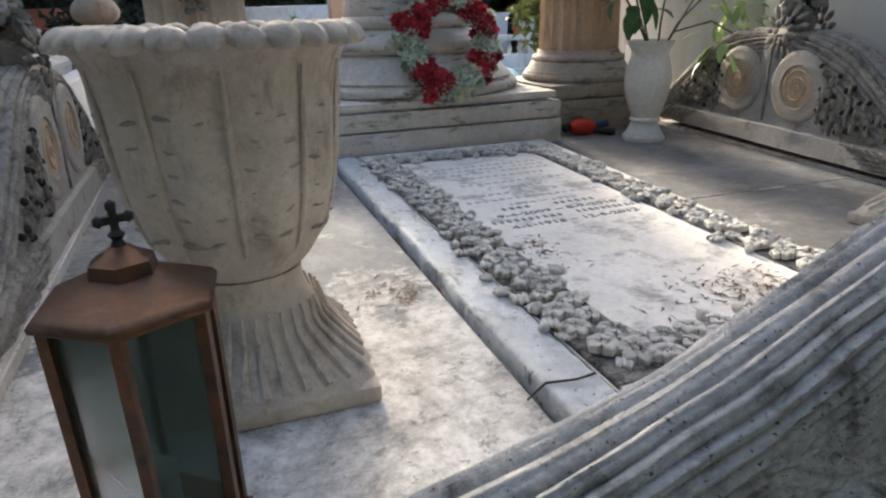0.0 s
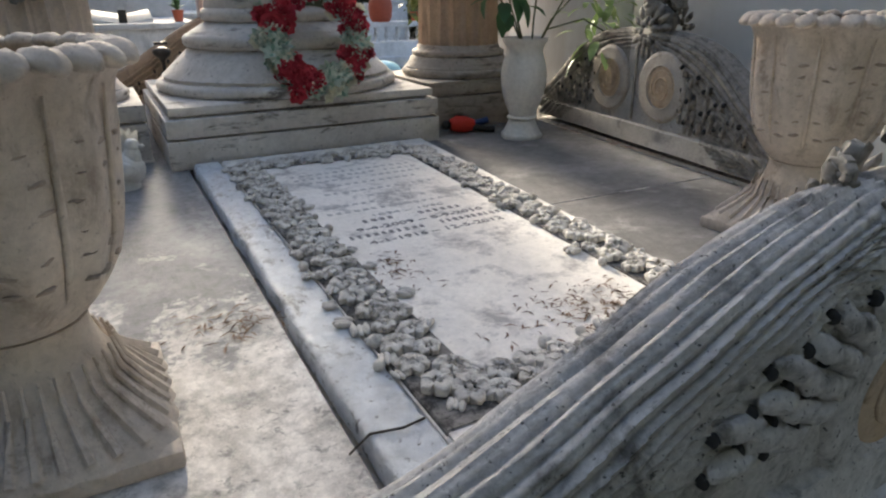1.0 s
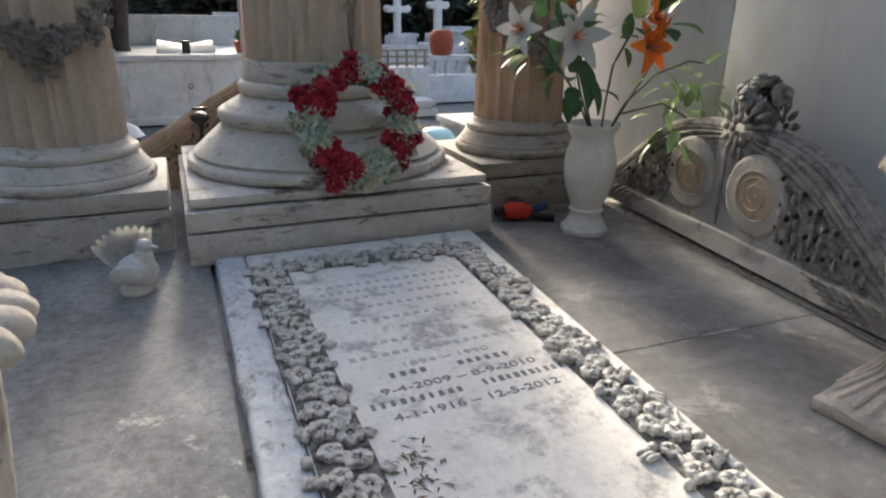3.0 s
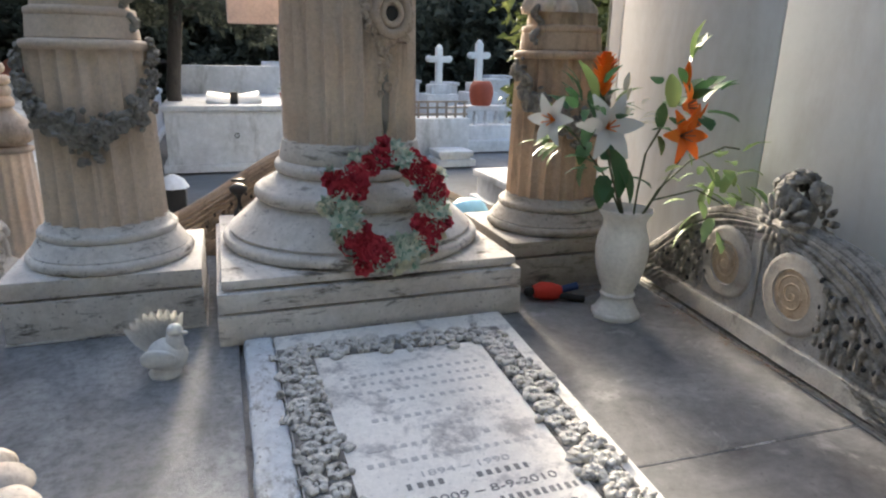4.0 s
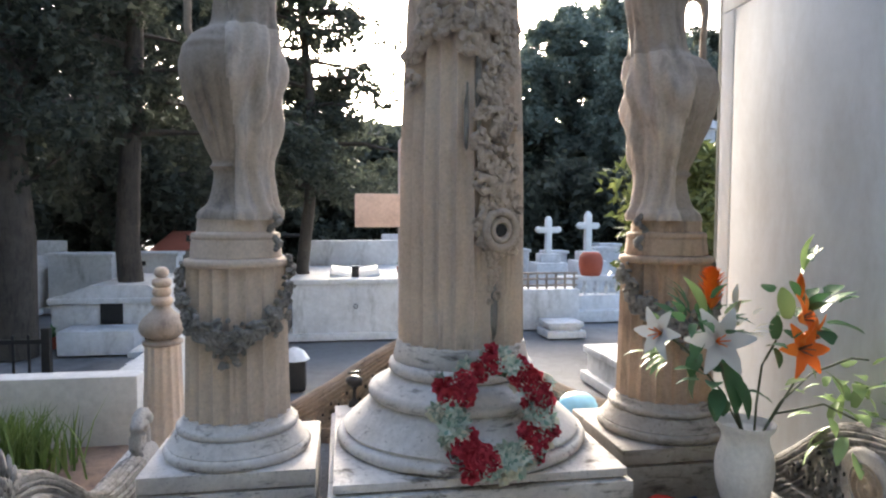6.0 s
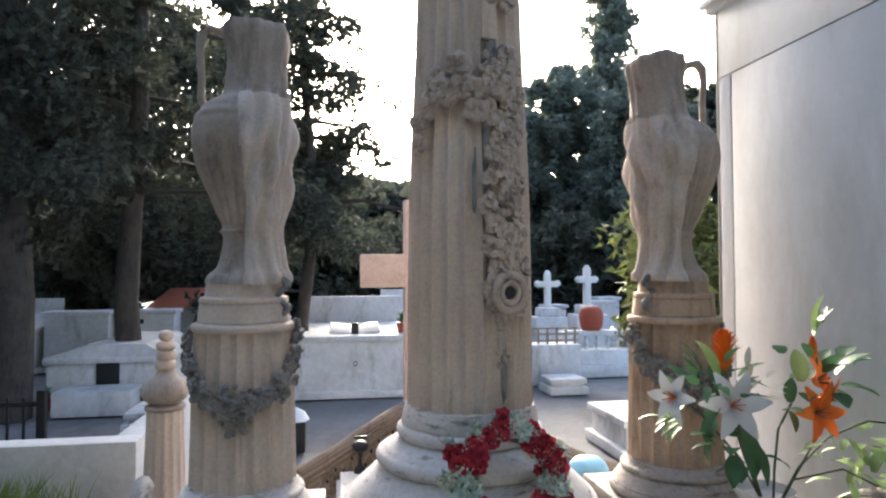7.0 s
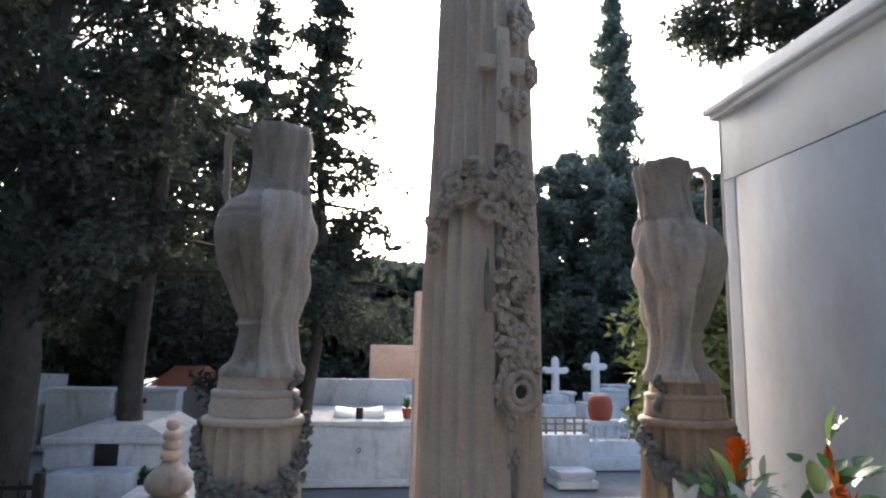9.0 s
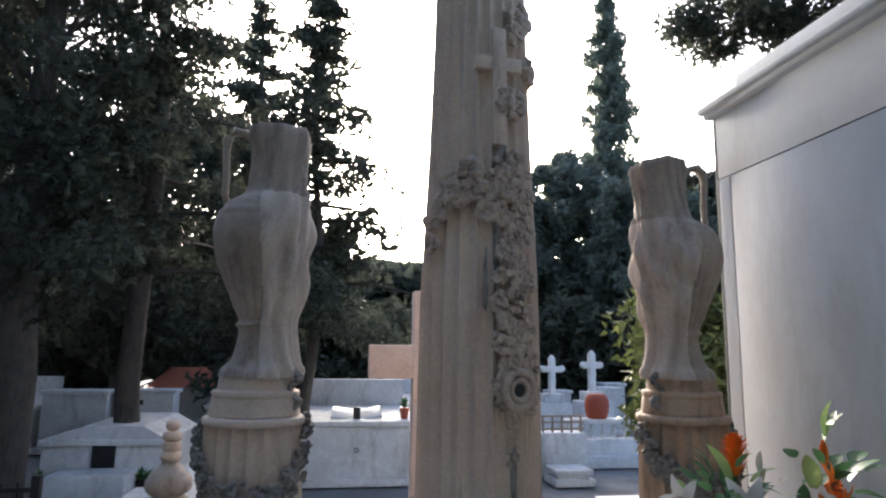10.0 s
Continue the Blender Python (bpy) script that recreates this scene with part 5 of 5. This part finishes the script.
def tomb(x, y, w, d, h, label, extra=""):
    t = thing("tomb", (x, y, GROUND), label, "tomb", "white tombs across the path")
    part("plinth", boxed(-w / 2 - 0.06, w / 2 + 0.06, -0.06, d + 0.06, 0, 0.10, 0.01), M_TOMB, t)
    chest = part("chest", boxed(-w / 2, w / 2, 0, d, 0.10, h - 0.07, 0.01), M_TOMB, t)
    part("cover", boxed(-w / 2 - 0.04, w / 2 + 0.04, -0.04, d + 0.04, h - 0.07, h, 0.012), M_TOMB, t)
    if "slope" in extra:
        bm = bmesh.new()
        rows = [[bm.verts.new((px, py, pz)) for px, pz in ((-w / 2, h), (-w * 0.18, h + 0.17), (w * 0.30, h + 0.17), (w / 2, h))] for py in (0.0, d)]
        for a, b in ((0, 1), (1, 2), (2, 3), (3, 0)):
            bm.faces.new((rows[0][a], rows[0][b], rows[1][b], rows[1][a]))
        bm.faces.new(rows[0])
        bm.faces.new(rows[1][::-1])
        part("sloping_lid", bm, M_TOMB, t, smooth=False)
    if "book" in extra:
        for s in (-1, 1):
            b = boxed(-0.17, 0.17, -0.16, 0.16, 0, 0.05, 0.008)
            b.transform(pose(s * 0.19, 0.45, h + 0.03, 20, s * -10, 0))
            part("open_book", b, M_WHITE, t)
        part("photo_frame", boxed(-0.05, 0.05, 0.25, 0.27, h, h + 0.16, 0.004), M_DARK, t)
    if "head" in extra:
        part("headstone", boxed(-w / 2, w / 2, d - 0.16, d - 0.02, h, h + 0.45, 0.015), M_TOMB, t)
    if "ring" in extra:
        part("ring_handle", tube([(0.03 * math.cos(k / 2), -0.008, h * 0.55 + 0.03 * math.sin(k / 2)) for k in range(14)], 0.006, 6), M_DARK, chest)
    if "cross" in extra:
        part("upright", boxed(-0.035, 0.035, d * 0.5, d * 0.5 + 0.05, h, h + 0.62, 0.005), M_DARK if "dark" in extra else M_WHITE, t)
        part("arm", boxed(-0.17, 0.17, d * 0.5 + 0.004, d * 0.5 + 0.046, h + 0.36, h + 0.43, 0.005), M_DARK if "dark" in extra else M_WHITE, t)
    if "box" in extra:
        part("front_block", boxed(-w * 0.3, w * 0.3, -0.6, -0.07, 0, 0.30, 0.01), M_TOMB, t)
        part("niche", boxed(-0.14, 0.14, -0.03, 0.02, h * 0.45, h * 0.45 + 0.30, 0.01), M_DARK, t)
    return t


tomb(0.62, 9.4, 1.75, 2.6, 0.86, "long white marble tomb with an open book on top", "book head ring")
tomb(-2.60, 9.4, 1.5, 1.8, 0.64, "white tomb with a dark niche and sloping lid", "box cross dark slope")
tomb(-4.15, 12.5, 1.05, 0.5, 1.06, "tall white headstone wall", "")
tomb(-3.05, 12.7, 0.95, 0.5, 1.06, "tall white headstone wall", "")
tomb(-5.6, 11.5, 1.6, 2.2, 0.8, "white tomb under dark trees", "head slope")
tomb(-1.3, 12.5, 1.3, 2.0, 0.80, "white marble tomb with sloping cover", "slope")
tomb(-1.55, 7.9, 0.7, 0.6, 0.22, "small low white marker", "")
tomb(2.1, 12.2, 1.6, 2.2, 0.9, "white marble tomb behind the column", "head")
tomb(3.62, 9.1, 0.46, 0.4, 0.22, "low white marble step", "")
tomb(3.4, 6.0, 0.75, 0.8, 0.38, "small white tomb near the plot", "")


def balustrade(x, y, w, h):
    t = thing("balustrade", (x, y, GROUND), "white stone balustrade on a plinth", "balustrade")
    part("plinth", boxed(-w / 2, w / 2, 0, 0.3, 0, h * 0.56, 0.01), M_TOMB, t)
    part("step", boxed(-w / 2 - 0.05, w / 2 + 0.05, -0.25, -0.002, 0, h * 0.25, 0.01), M_TOMB, t)
    part("rail", boxed(-w / 2, w / 2, 0.02, 0.28, h * 0.88, h, 0.01), M_TOMB, t)
    for s in (-1, 1):
        part("end_post", boxed(s * w / 2 - 0.09, s * w / 2 + 0.09, -0.01, 0.31, h * 0.56, h * 0.98, 0.01), M_TOMB, t)
    n = 6
    first = None
    for k in range(n):
        xx = -w / 2 + w * (k + 0.9) / (n + 0.8)
        b = lathe(smooth_profile([(h * 0.56, 0.045), (h * 0.61, 0.028), (h * 0.69, 0.048), (h * 0.81, 0.026), (h * 0.88, 0.045)], 12), 10) if first is None else None
        if first is None:
            first = part("baluster", b, M_TOMB, t)
            first.matrix_basis = pose(xx, 0.15, 0)
        else:
            same("baluster", first.data, t, pose(xx, 0.15, 0))
    return t


balustrade(4.86, 10.6, 1.35, 0.74)
t = thing("plot_wall", (3.55, 9.8, GROUND), "brown stone plot wall with rusty rail", "wall", kind="structure")
part("wall_body", boxed(-0.75, 0.55, 0, 0.4, 0, 0.62, 0.02), M_TOMB, t)
for k in range(9):
    part("rail_post", boxed(-0.72 + 0.15 * k, -0.69 + 0.15 * k, 0.1, 0.13, 0.62, 0.86, 0.004), M_BACKP, t)
for z in (0.66, 0.76, 0.85):
    part("rail_bar", boxed(-0.75, 0.55, 0.10, 0.13, z, z + 0.03, 0.004), M_BACKP, t)
t = thing("terracotta_pot", (4.66, 10.75, GROUND + 0.74), "large red terracotta pot on the balustrade", "pot")
part("pot_body", lathe(smooth_profile([(0, 0.15), (0.05, 0.18), (0.22, 0.205), (0.34, 0.185), (0.40, 0.14)], 14), 20), M_TERRA, t)


def grave_cross(x, y, base, h, w, flare=1.0):
    t = thing("white_cross", (x, y, GROUND), "white marble cross on a tall plinth", "cross", "white crosses across the path")
    part("plinth", boxed(-0.35, 0.35, -0.3, 0.3, 0, base * 0.8, 0.02), M_TOMB, t)
    part("step", boxed(-0.22, 0.22, -0.2, 0.2, base * 0.8, base, 0.02), M_TOMB, t)
    part("upright", boxed(-0.075 * flare, 0.075 * flare, -0.07, 0.07, base, base + h, 0.015), M_WHITE, t)
    part("arm", boxed(-w / 2, w / 2, -0.066, 0.066, base + h * 0.60, base + h * 0.60 + 0.15 * flare, 0.015), M_WHITE, t)
    for dx, dz in ((-w / 2, h * 0.60 + 0.075), (w / 2, h * 0.60 + 0.075), (0, h)):
        part("cross_end", blob(bmesh.new(), (dx, 0, base + dz), (0.07, 0.05, 0.07), 1, 2, 0.05), M_WHITE, t)
    return t


grave_cross(4.85, 13.6, 0.95, 0.74, 0.46, 0.85)
grave_cross(5.75, 13.6, 1.0, 0.80, 0.40, 0.95)
for x, y, h in ((4.45, 14.5, 1.0), (5.4, 14.6, 0.95), (6.4, 14.2, 1.05), (6.9, 15.0, 1.1), (4.2, 15.5, 1.15), (7.4, 14.0, 1.0)):
    tomb(x, y, 0.5, 0.4, h, "white marble headstone among trees", "")



def flower_pot(x, y, z, material, label):
    t = thing("flower_pot", (x, y, z), label, "flower pot", "pots on the tombs across the path")
    part("pot", lathe(smooth_profile([(0, 0.05), (0.06, 0.06), (0.13, 0.075), (0.15, 0.08)], 8), 14), material, t)
    bm = bmesh.new()
    for k in range(26):
        petal(bm, Matrix.Translation((0, 0, 0.14)) @ pose(0, 0, 0, 0, -rc.uniform(25, 85), rc.uniform(0, 360)), rc.uniform(0.10, 0.2), 0.05, 0.4, 0.2, 3)
    part("plant", bm, M_LEAF, t)


for x, y, z, mt, lb in ((-3.3, 9.3, GROUND, M_TERRA, "clay pot with a small green plant"), (-2.1, 9.28, GROUND, M_DARK, "dark pot with a small green plant"), (-0.55, 9.25, GROUND, M_DARK, "dark pot with a small green plant"),
                        (1.3, 9.7, GROUND + 0.86, M_TERRA, "clay pot with a small green plant"), (-2.0, 9.25, GROUND, M_DARK, "dark pot with a small green plant"), (5.3, 10.75, GROUND + 0.74, M_TERRA, "clay pot with a small green plant")):
    flower_pot(x, y, z, mt, lb)

# small house with a red tiled roof
t = thing("chapel", (-2.82, 14.2, GROUND), "small white chapel with a red tiled roof", "chapel")
part("wall", boxed(-0.50, 0.50, 0, 1.4, 0, 1.03, 0.02), M_PLASTER, t)
bm = bmesh.new()
vs = [bm.verts.new(v) for v in ((-0.62, -0.15, 1.02), (0.62, -0.15, 1.02), (0.62, 1.55, 1.02), (-0.62, 1.55, 1.02), (-0.35, 0.7, 1.40), (0.35, 0.7, 1.40))]
for q in ((0, 1, 5, 4), (1, 2, 5), (2, 3, 4, 5), (3, 0, 4), (0, 3, 2, 1)):
    bm.faces.new([vs[i] for i in q])
part("roof", bm, M_ROOF, t)
t = thing("spire_tomb", (8.0, 13.0, GROUND), "white marble memorial with a pointed cap", "memorial")
part("shaft", boxed(-0.22, 0.22, -0.2, 0.2, 0, 3.6, 0.02), M_TOMB, t)
part("cap", lathe([(0.36, 3.6), (0.34, 3.75), (0.22, 3.8), (0.20, 4.1), (0.26, 4.15), (0.05, 4.6)], 8), M_TOMB, t)

# iron fence and street furniture
t = thing("iron_fence", (-2.3, 6.5, GROUND), "black iron plot fence", "fence")
for k in range(14):
    part("bar", boxed(-1.6 + 0.13 * k, -1.58 + 0.13 * k, -0.01, 0.01, 0, 0.68, 0.003), M_DARK, t)
for z in (0.12, 0.60):
    part("rail", boxed(-1.65, 0.14, -0.016, 0.016, z, z + 0.04, 0.004), M_DARK, t)
part("post", boxed(0.08, 0.15, -0.035, 0.035, 0, 0.74, 0.008), M_DARK, t)
t = thing("small_lantern", (-0.05, 6.9, GROUND), "small grey metal grave lantern on the path", "lantern")
part("lantern_body", boxed(-0.11, 0.11, -0.11, 0.11, 0, 0.30, 0.02), M_DARK, t)
part("lantern_top", lathe([(0.15, 0.30), (0.10, 0.38), (0.03, 0.42)], 8), M_TOMB, t)


# ---- trees ----
def tree(x, y, h, r, kind="cypress", n=6000, seed=1, bottom=0.12, trunk=0.16, material=None, leaf_size=0.20, top_pow=0.8, label=""):
    rg = np.random.RandomState(seed)
    t = thing("tree", (x, y, GROUND), label or "dark backlit cypress with thin ragged foliage", "tree", "trees of the cemetery")
    pts = [(0.10 * math.sin(k * 1.3 + seed), 0.10 * math.cos(k * 1.7 + seed), h * 0.97 * k / 8) for k in range(9)]
    pts[0] = (0, 0, 0)
    part("trunk", tube(pts, lambda u: trunk * (1 - 0.9 * u) + 0.01, 9), M_BARK, t)
    bm = bmesh.new()
    tips = []
    rl = random.Random(seed)
    count = {"spire": 90, "cedar": 46}.get(kind, 54)
    for k in range(count):
        u = (k + rl.random()) / count
        z = h * (bottom + (0.97 - bottom) * u)
        if kind == "cypress":
            reach = r * (math.sin(math.pi * min(1, 0.10 + 0.9 * u)) ** 0.6) * (1 - u) ** 0.25
        elif kind == "spire":
            reach = r * (1 - u) ** 0.9 * rl.uniform(0.7, 1.15)
        elif kind == "cedar":
            reach = r * (1 - u) ** top_pow * (0.75 + 0.5 * rl.random())
        else:
            reach = r * math.sqrt(max(0.02, 1 - (2 * u - 0.9) ** 2))
        a = k * 2.4 + rl.uniform(-0.4, 0.4)
        up = 0.9 * reach if kind in ("cypress", "spire") else (-0.12 if kind == "cedar" else 0.4) * reach
        d = Vector((math.cos(a) * reach, math.sin(a) * reach, up))
        b0 = Vector((0, 0, z))
        tube([b0, b0 + d * 0.5 + Vector((0, 0, 0.06 * reach)), b0 + d], lambda q: 0.035 * (1 - q) * (0.4 + reach / 2) + 0.006, 4, bm)
        tips.append((b0, d, reach))
    tagged(part("branchwork", bm, M_BARK, t), kind="stuff")
    # clumps strung along the limbs, leaves massed round each clump
    per = 4
    B = np.repeat(np.array([tuple(q[0]) for q in tips]), per, axis=0)
    D = np.repeat(np.array([tuple(q[1]) for q in tips]), per, axis=0)
    R = np.repeat(np.array([q[2] for q in tips]), per)
    u = (np.tile(np.arange(per), len(tips)) + rg.rand(len(B))) / per
    heart = B + D * (u ** 0.7)[:, None] + rg.randn(len(B), 3) * (0.07 * R + 0.03)[:, None]
    size = (0.16 + 0.10 * R) * (0.55 + 0.9 * rg.rand(len(B)))
    idx = rg.choice(len(heart), n, p=size ** 2 / (size ** 2).sum())
    ball = rg.randn(n, 3)
    ball *= (rg.rand(n) ** 0.45 / np.linalg.norm(ball, axis=1))[:, None]
    c = heart[idx] + ball * np.array([1.15, 1.15, 0.6 if kind == "cedar" else 1.1]) * size[idx][:, None]
    if kind == "cedar":
        c[:, 2] -= 0.12 * rg.rand(n) * R[idx]
    c[:, 2] = np.maximum(c[:, 2], h * 0.03)
    k = 4
    V = np.empty((n, k, 3, 3))
    for j in range(k):
        d = rg.randn(n, 3)
        d[:, 2] = d[:, 2] * 0.7 + (0.8 if kind in ("cypress", "spire") else -0.2)
        d /= np.linalg.norm(d, axis=1)[:, None]
        w = np.cross(d, rg.randn(n, 3))
        w /= np.linalg.norm(w, axis=1)[:, None]
        ln = leaf_size * (0.5 + rg.rand(n))[:, None]
        o = c + rg.randn(n, 3) * leaf_size * 0.35
        V[:, j, 0] = o - w * ln * 0.30
        V[:, j, 1] = o + w * ln * 0.30
        V[:, j, 2] = o + d * ln
    V = V.reshape(-1, 3)
    me = bpy.data.meshes.new("crown")
    me.from_pydata(V.tolist(), [], np.arange(len(V)).reshape(-1, 3).tolist())
    me.materials.append(material or M_TREE)
    ob = new("crown", me)
    ob.parent = t
    ob["kind"] = "stuff"
    return t


for a in (
    dict(x=-3.55, y=8.9, h=12, r=1.9, kind="cypress", n=6500, seed=1, bottom=0.16, trunk=0.24, leaf_size=0.105),
    dict(x=-5.6, y=9.8, h=12, r=2.2, kind="cypress", n=7000, seed=2, bottom=0.08, trunk=0.24, leaf_size=0.115),
    dict(x=-2.45, y=9.9, h=11, r=1.9, kind="cedar", n=6500, seed=3, bottom=0.26, trunk=0.17, leaf_size=0.095),
    dict(x=-0.08, y=10.2, h=8.0, r=1.7, kind="cedar", n=6500, seed=4, bottom=0.26, trunk=0.10, leaf_size=0.090),
    dict(x=-4.2, y=15, h=8.5, r=2.6, kind="cypress", n=4200, seed=5, bottom=0.08, trunk=0.25, leaf_size=0.19),
    dict(x=-1.9, y=16, h=11.0, r=2.6, kind="cedar", n=3600, seed=6, bottom=0.1, trunk=0.2, leaf_size=0.17),
    dict(x=-8.0, y=13, h=13, r=2.8, kind="cypress", n=4200, seed=7, bottom=0.06, trunk=0.25, leaf_size=0.20),
    dict(x=-0.8, y=19, h=4.7, r=2.0, kind="round", n=8400, seed=8, bottom=0.1, trunk=0.2, leaf_size=0.17),
    dict(x=8.6, y=23, h=9.5, r=2.2, kind="round", n=11200, seed=9, bottom=0.12, trunk=0.2, leaf_size=0.19, material=M_TREE2, label="dark green tree with loose airy crown"),
    dict(x=11.0, y=24, h=18.2, r=2.25, material=M_TREE2, kind="spire", n=11000, seed=10, bottom=0.03, trunk=0.2, leaf_size=0.19, label="tall narrow cypress against the sky"),
    dict(x=10.4, y=20, h=8.0, r=2.0, kind="round", n=9800, seed=11, bottom=0.08, trunk=0.2, leaf_size=0.17, material=M_TREE2, label="dark green tree with loose airy crown"),
    dict(x=6.4, y=24, h=6.0, r=2.4, kind="round", n=8400, seed=12, bottom=0.05, trunk=0.2, leaf_size=0.19),
    dict(x=14.5, y=22, h=9.0, r=2.6, kind="round", n=9800, seed=13, bottom=0.08, trunk=0.2, leaf_size=0.19),
    dict(x=9.3, y=11.0, h=13.0, r=2.6, kind="cedar", n=7000, seed=14, bottom=0.66, trunk=0.2, leaf_size=0.14, label="conifer branches over the mausoleum roof"),
):
    tree(**a)
t = tree(4.6, 7.4, 2.5, 0.75, "round", 2600, 15, 0.15, 0.05, M_BUSH, 0.13, label="yellow-green shrub behind the mausoleum corner")
for i, (x, y, h, r) in enumerate(((-14, 24, 5.5, 4), (-9, 26, 5.0, 4), (-4.5, 27, 5.0, 4), (0.3, 28, 5.0, 3.5), (3.5, 28, 5.0, 3.5), (17, 27, 9, 4), (20, 18, 10, 4), (-14, 14, 10, 4))):
    tree(x, y, h, r, "round", 4500, 30 + i, 0.02, 0.2, M_TREE, 0.55, label="dense dark trees at the cemetery's edge")
for i, (x, y, h) in enumerate(((3.4, 17.5, 3.0), (5.2, 17.8, 2.8), (7.0, 17.6, 3.2), (9.0, 17.2, 3.4), (11.5, 16.5, 3.6), (-6.0, 18.5, 3.8), (-1.2, 19.0, 3.4), (1.6, 17.0, 2.6))):
    tree(x, y, h, 1.25, "round", 3600, 80 + i, 0.02, 0.08, M_TREE, 0.22, label="dark dense shrub behind the graves")
# unseen trees added behind the camera's back close the place and block low sky
for i, (x, y, h, r) in enumerate(((-11, -5, 12, 4.5), (-5, -9, 14, 5), (2, -10, 14, 5), (9, -9, 14, 5), (-12, 3, 12, 4))):
    tree(x, y, h, r, "round", 2600, 60 + i, 0.05, 0.2, M_TREE2, 0.8, label="unseen broad green trees added behind the camera")
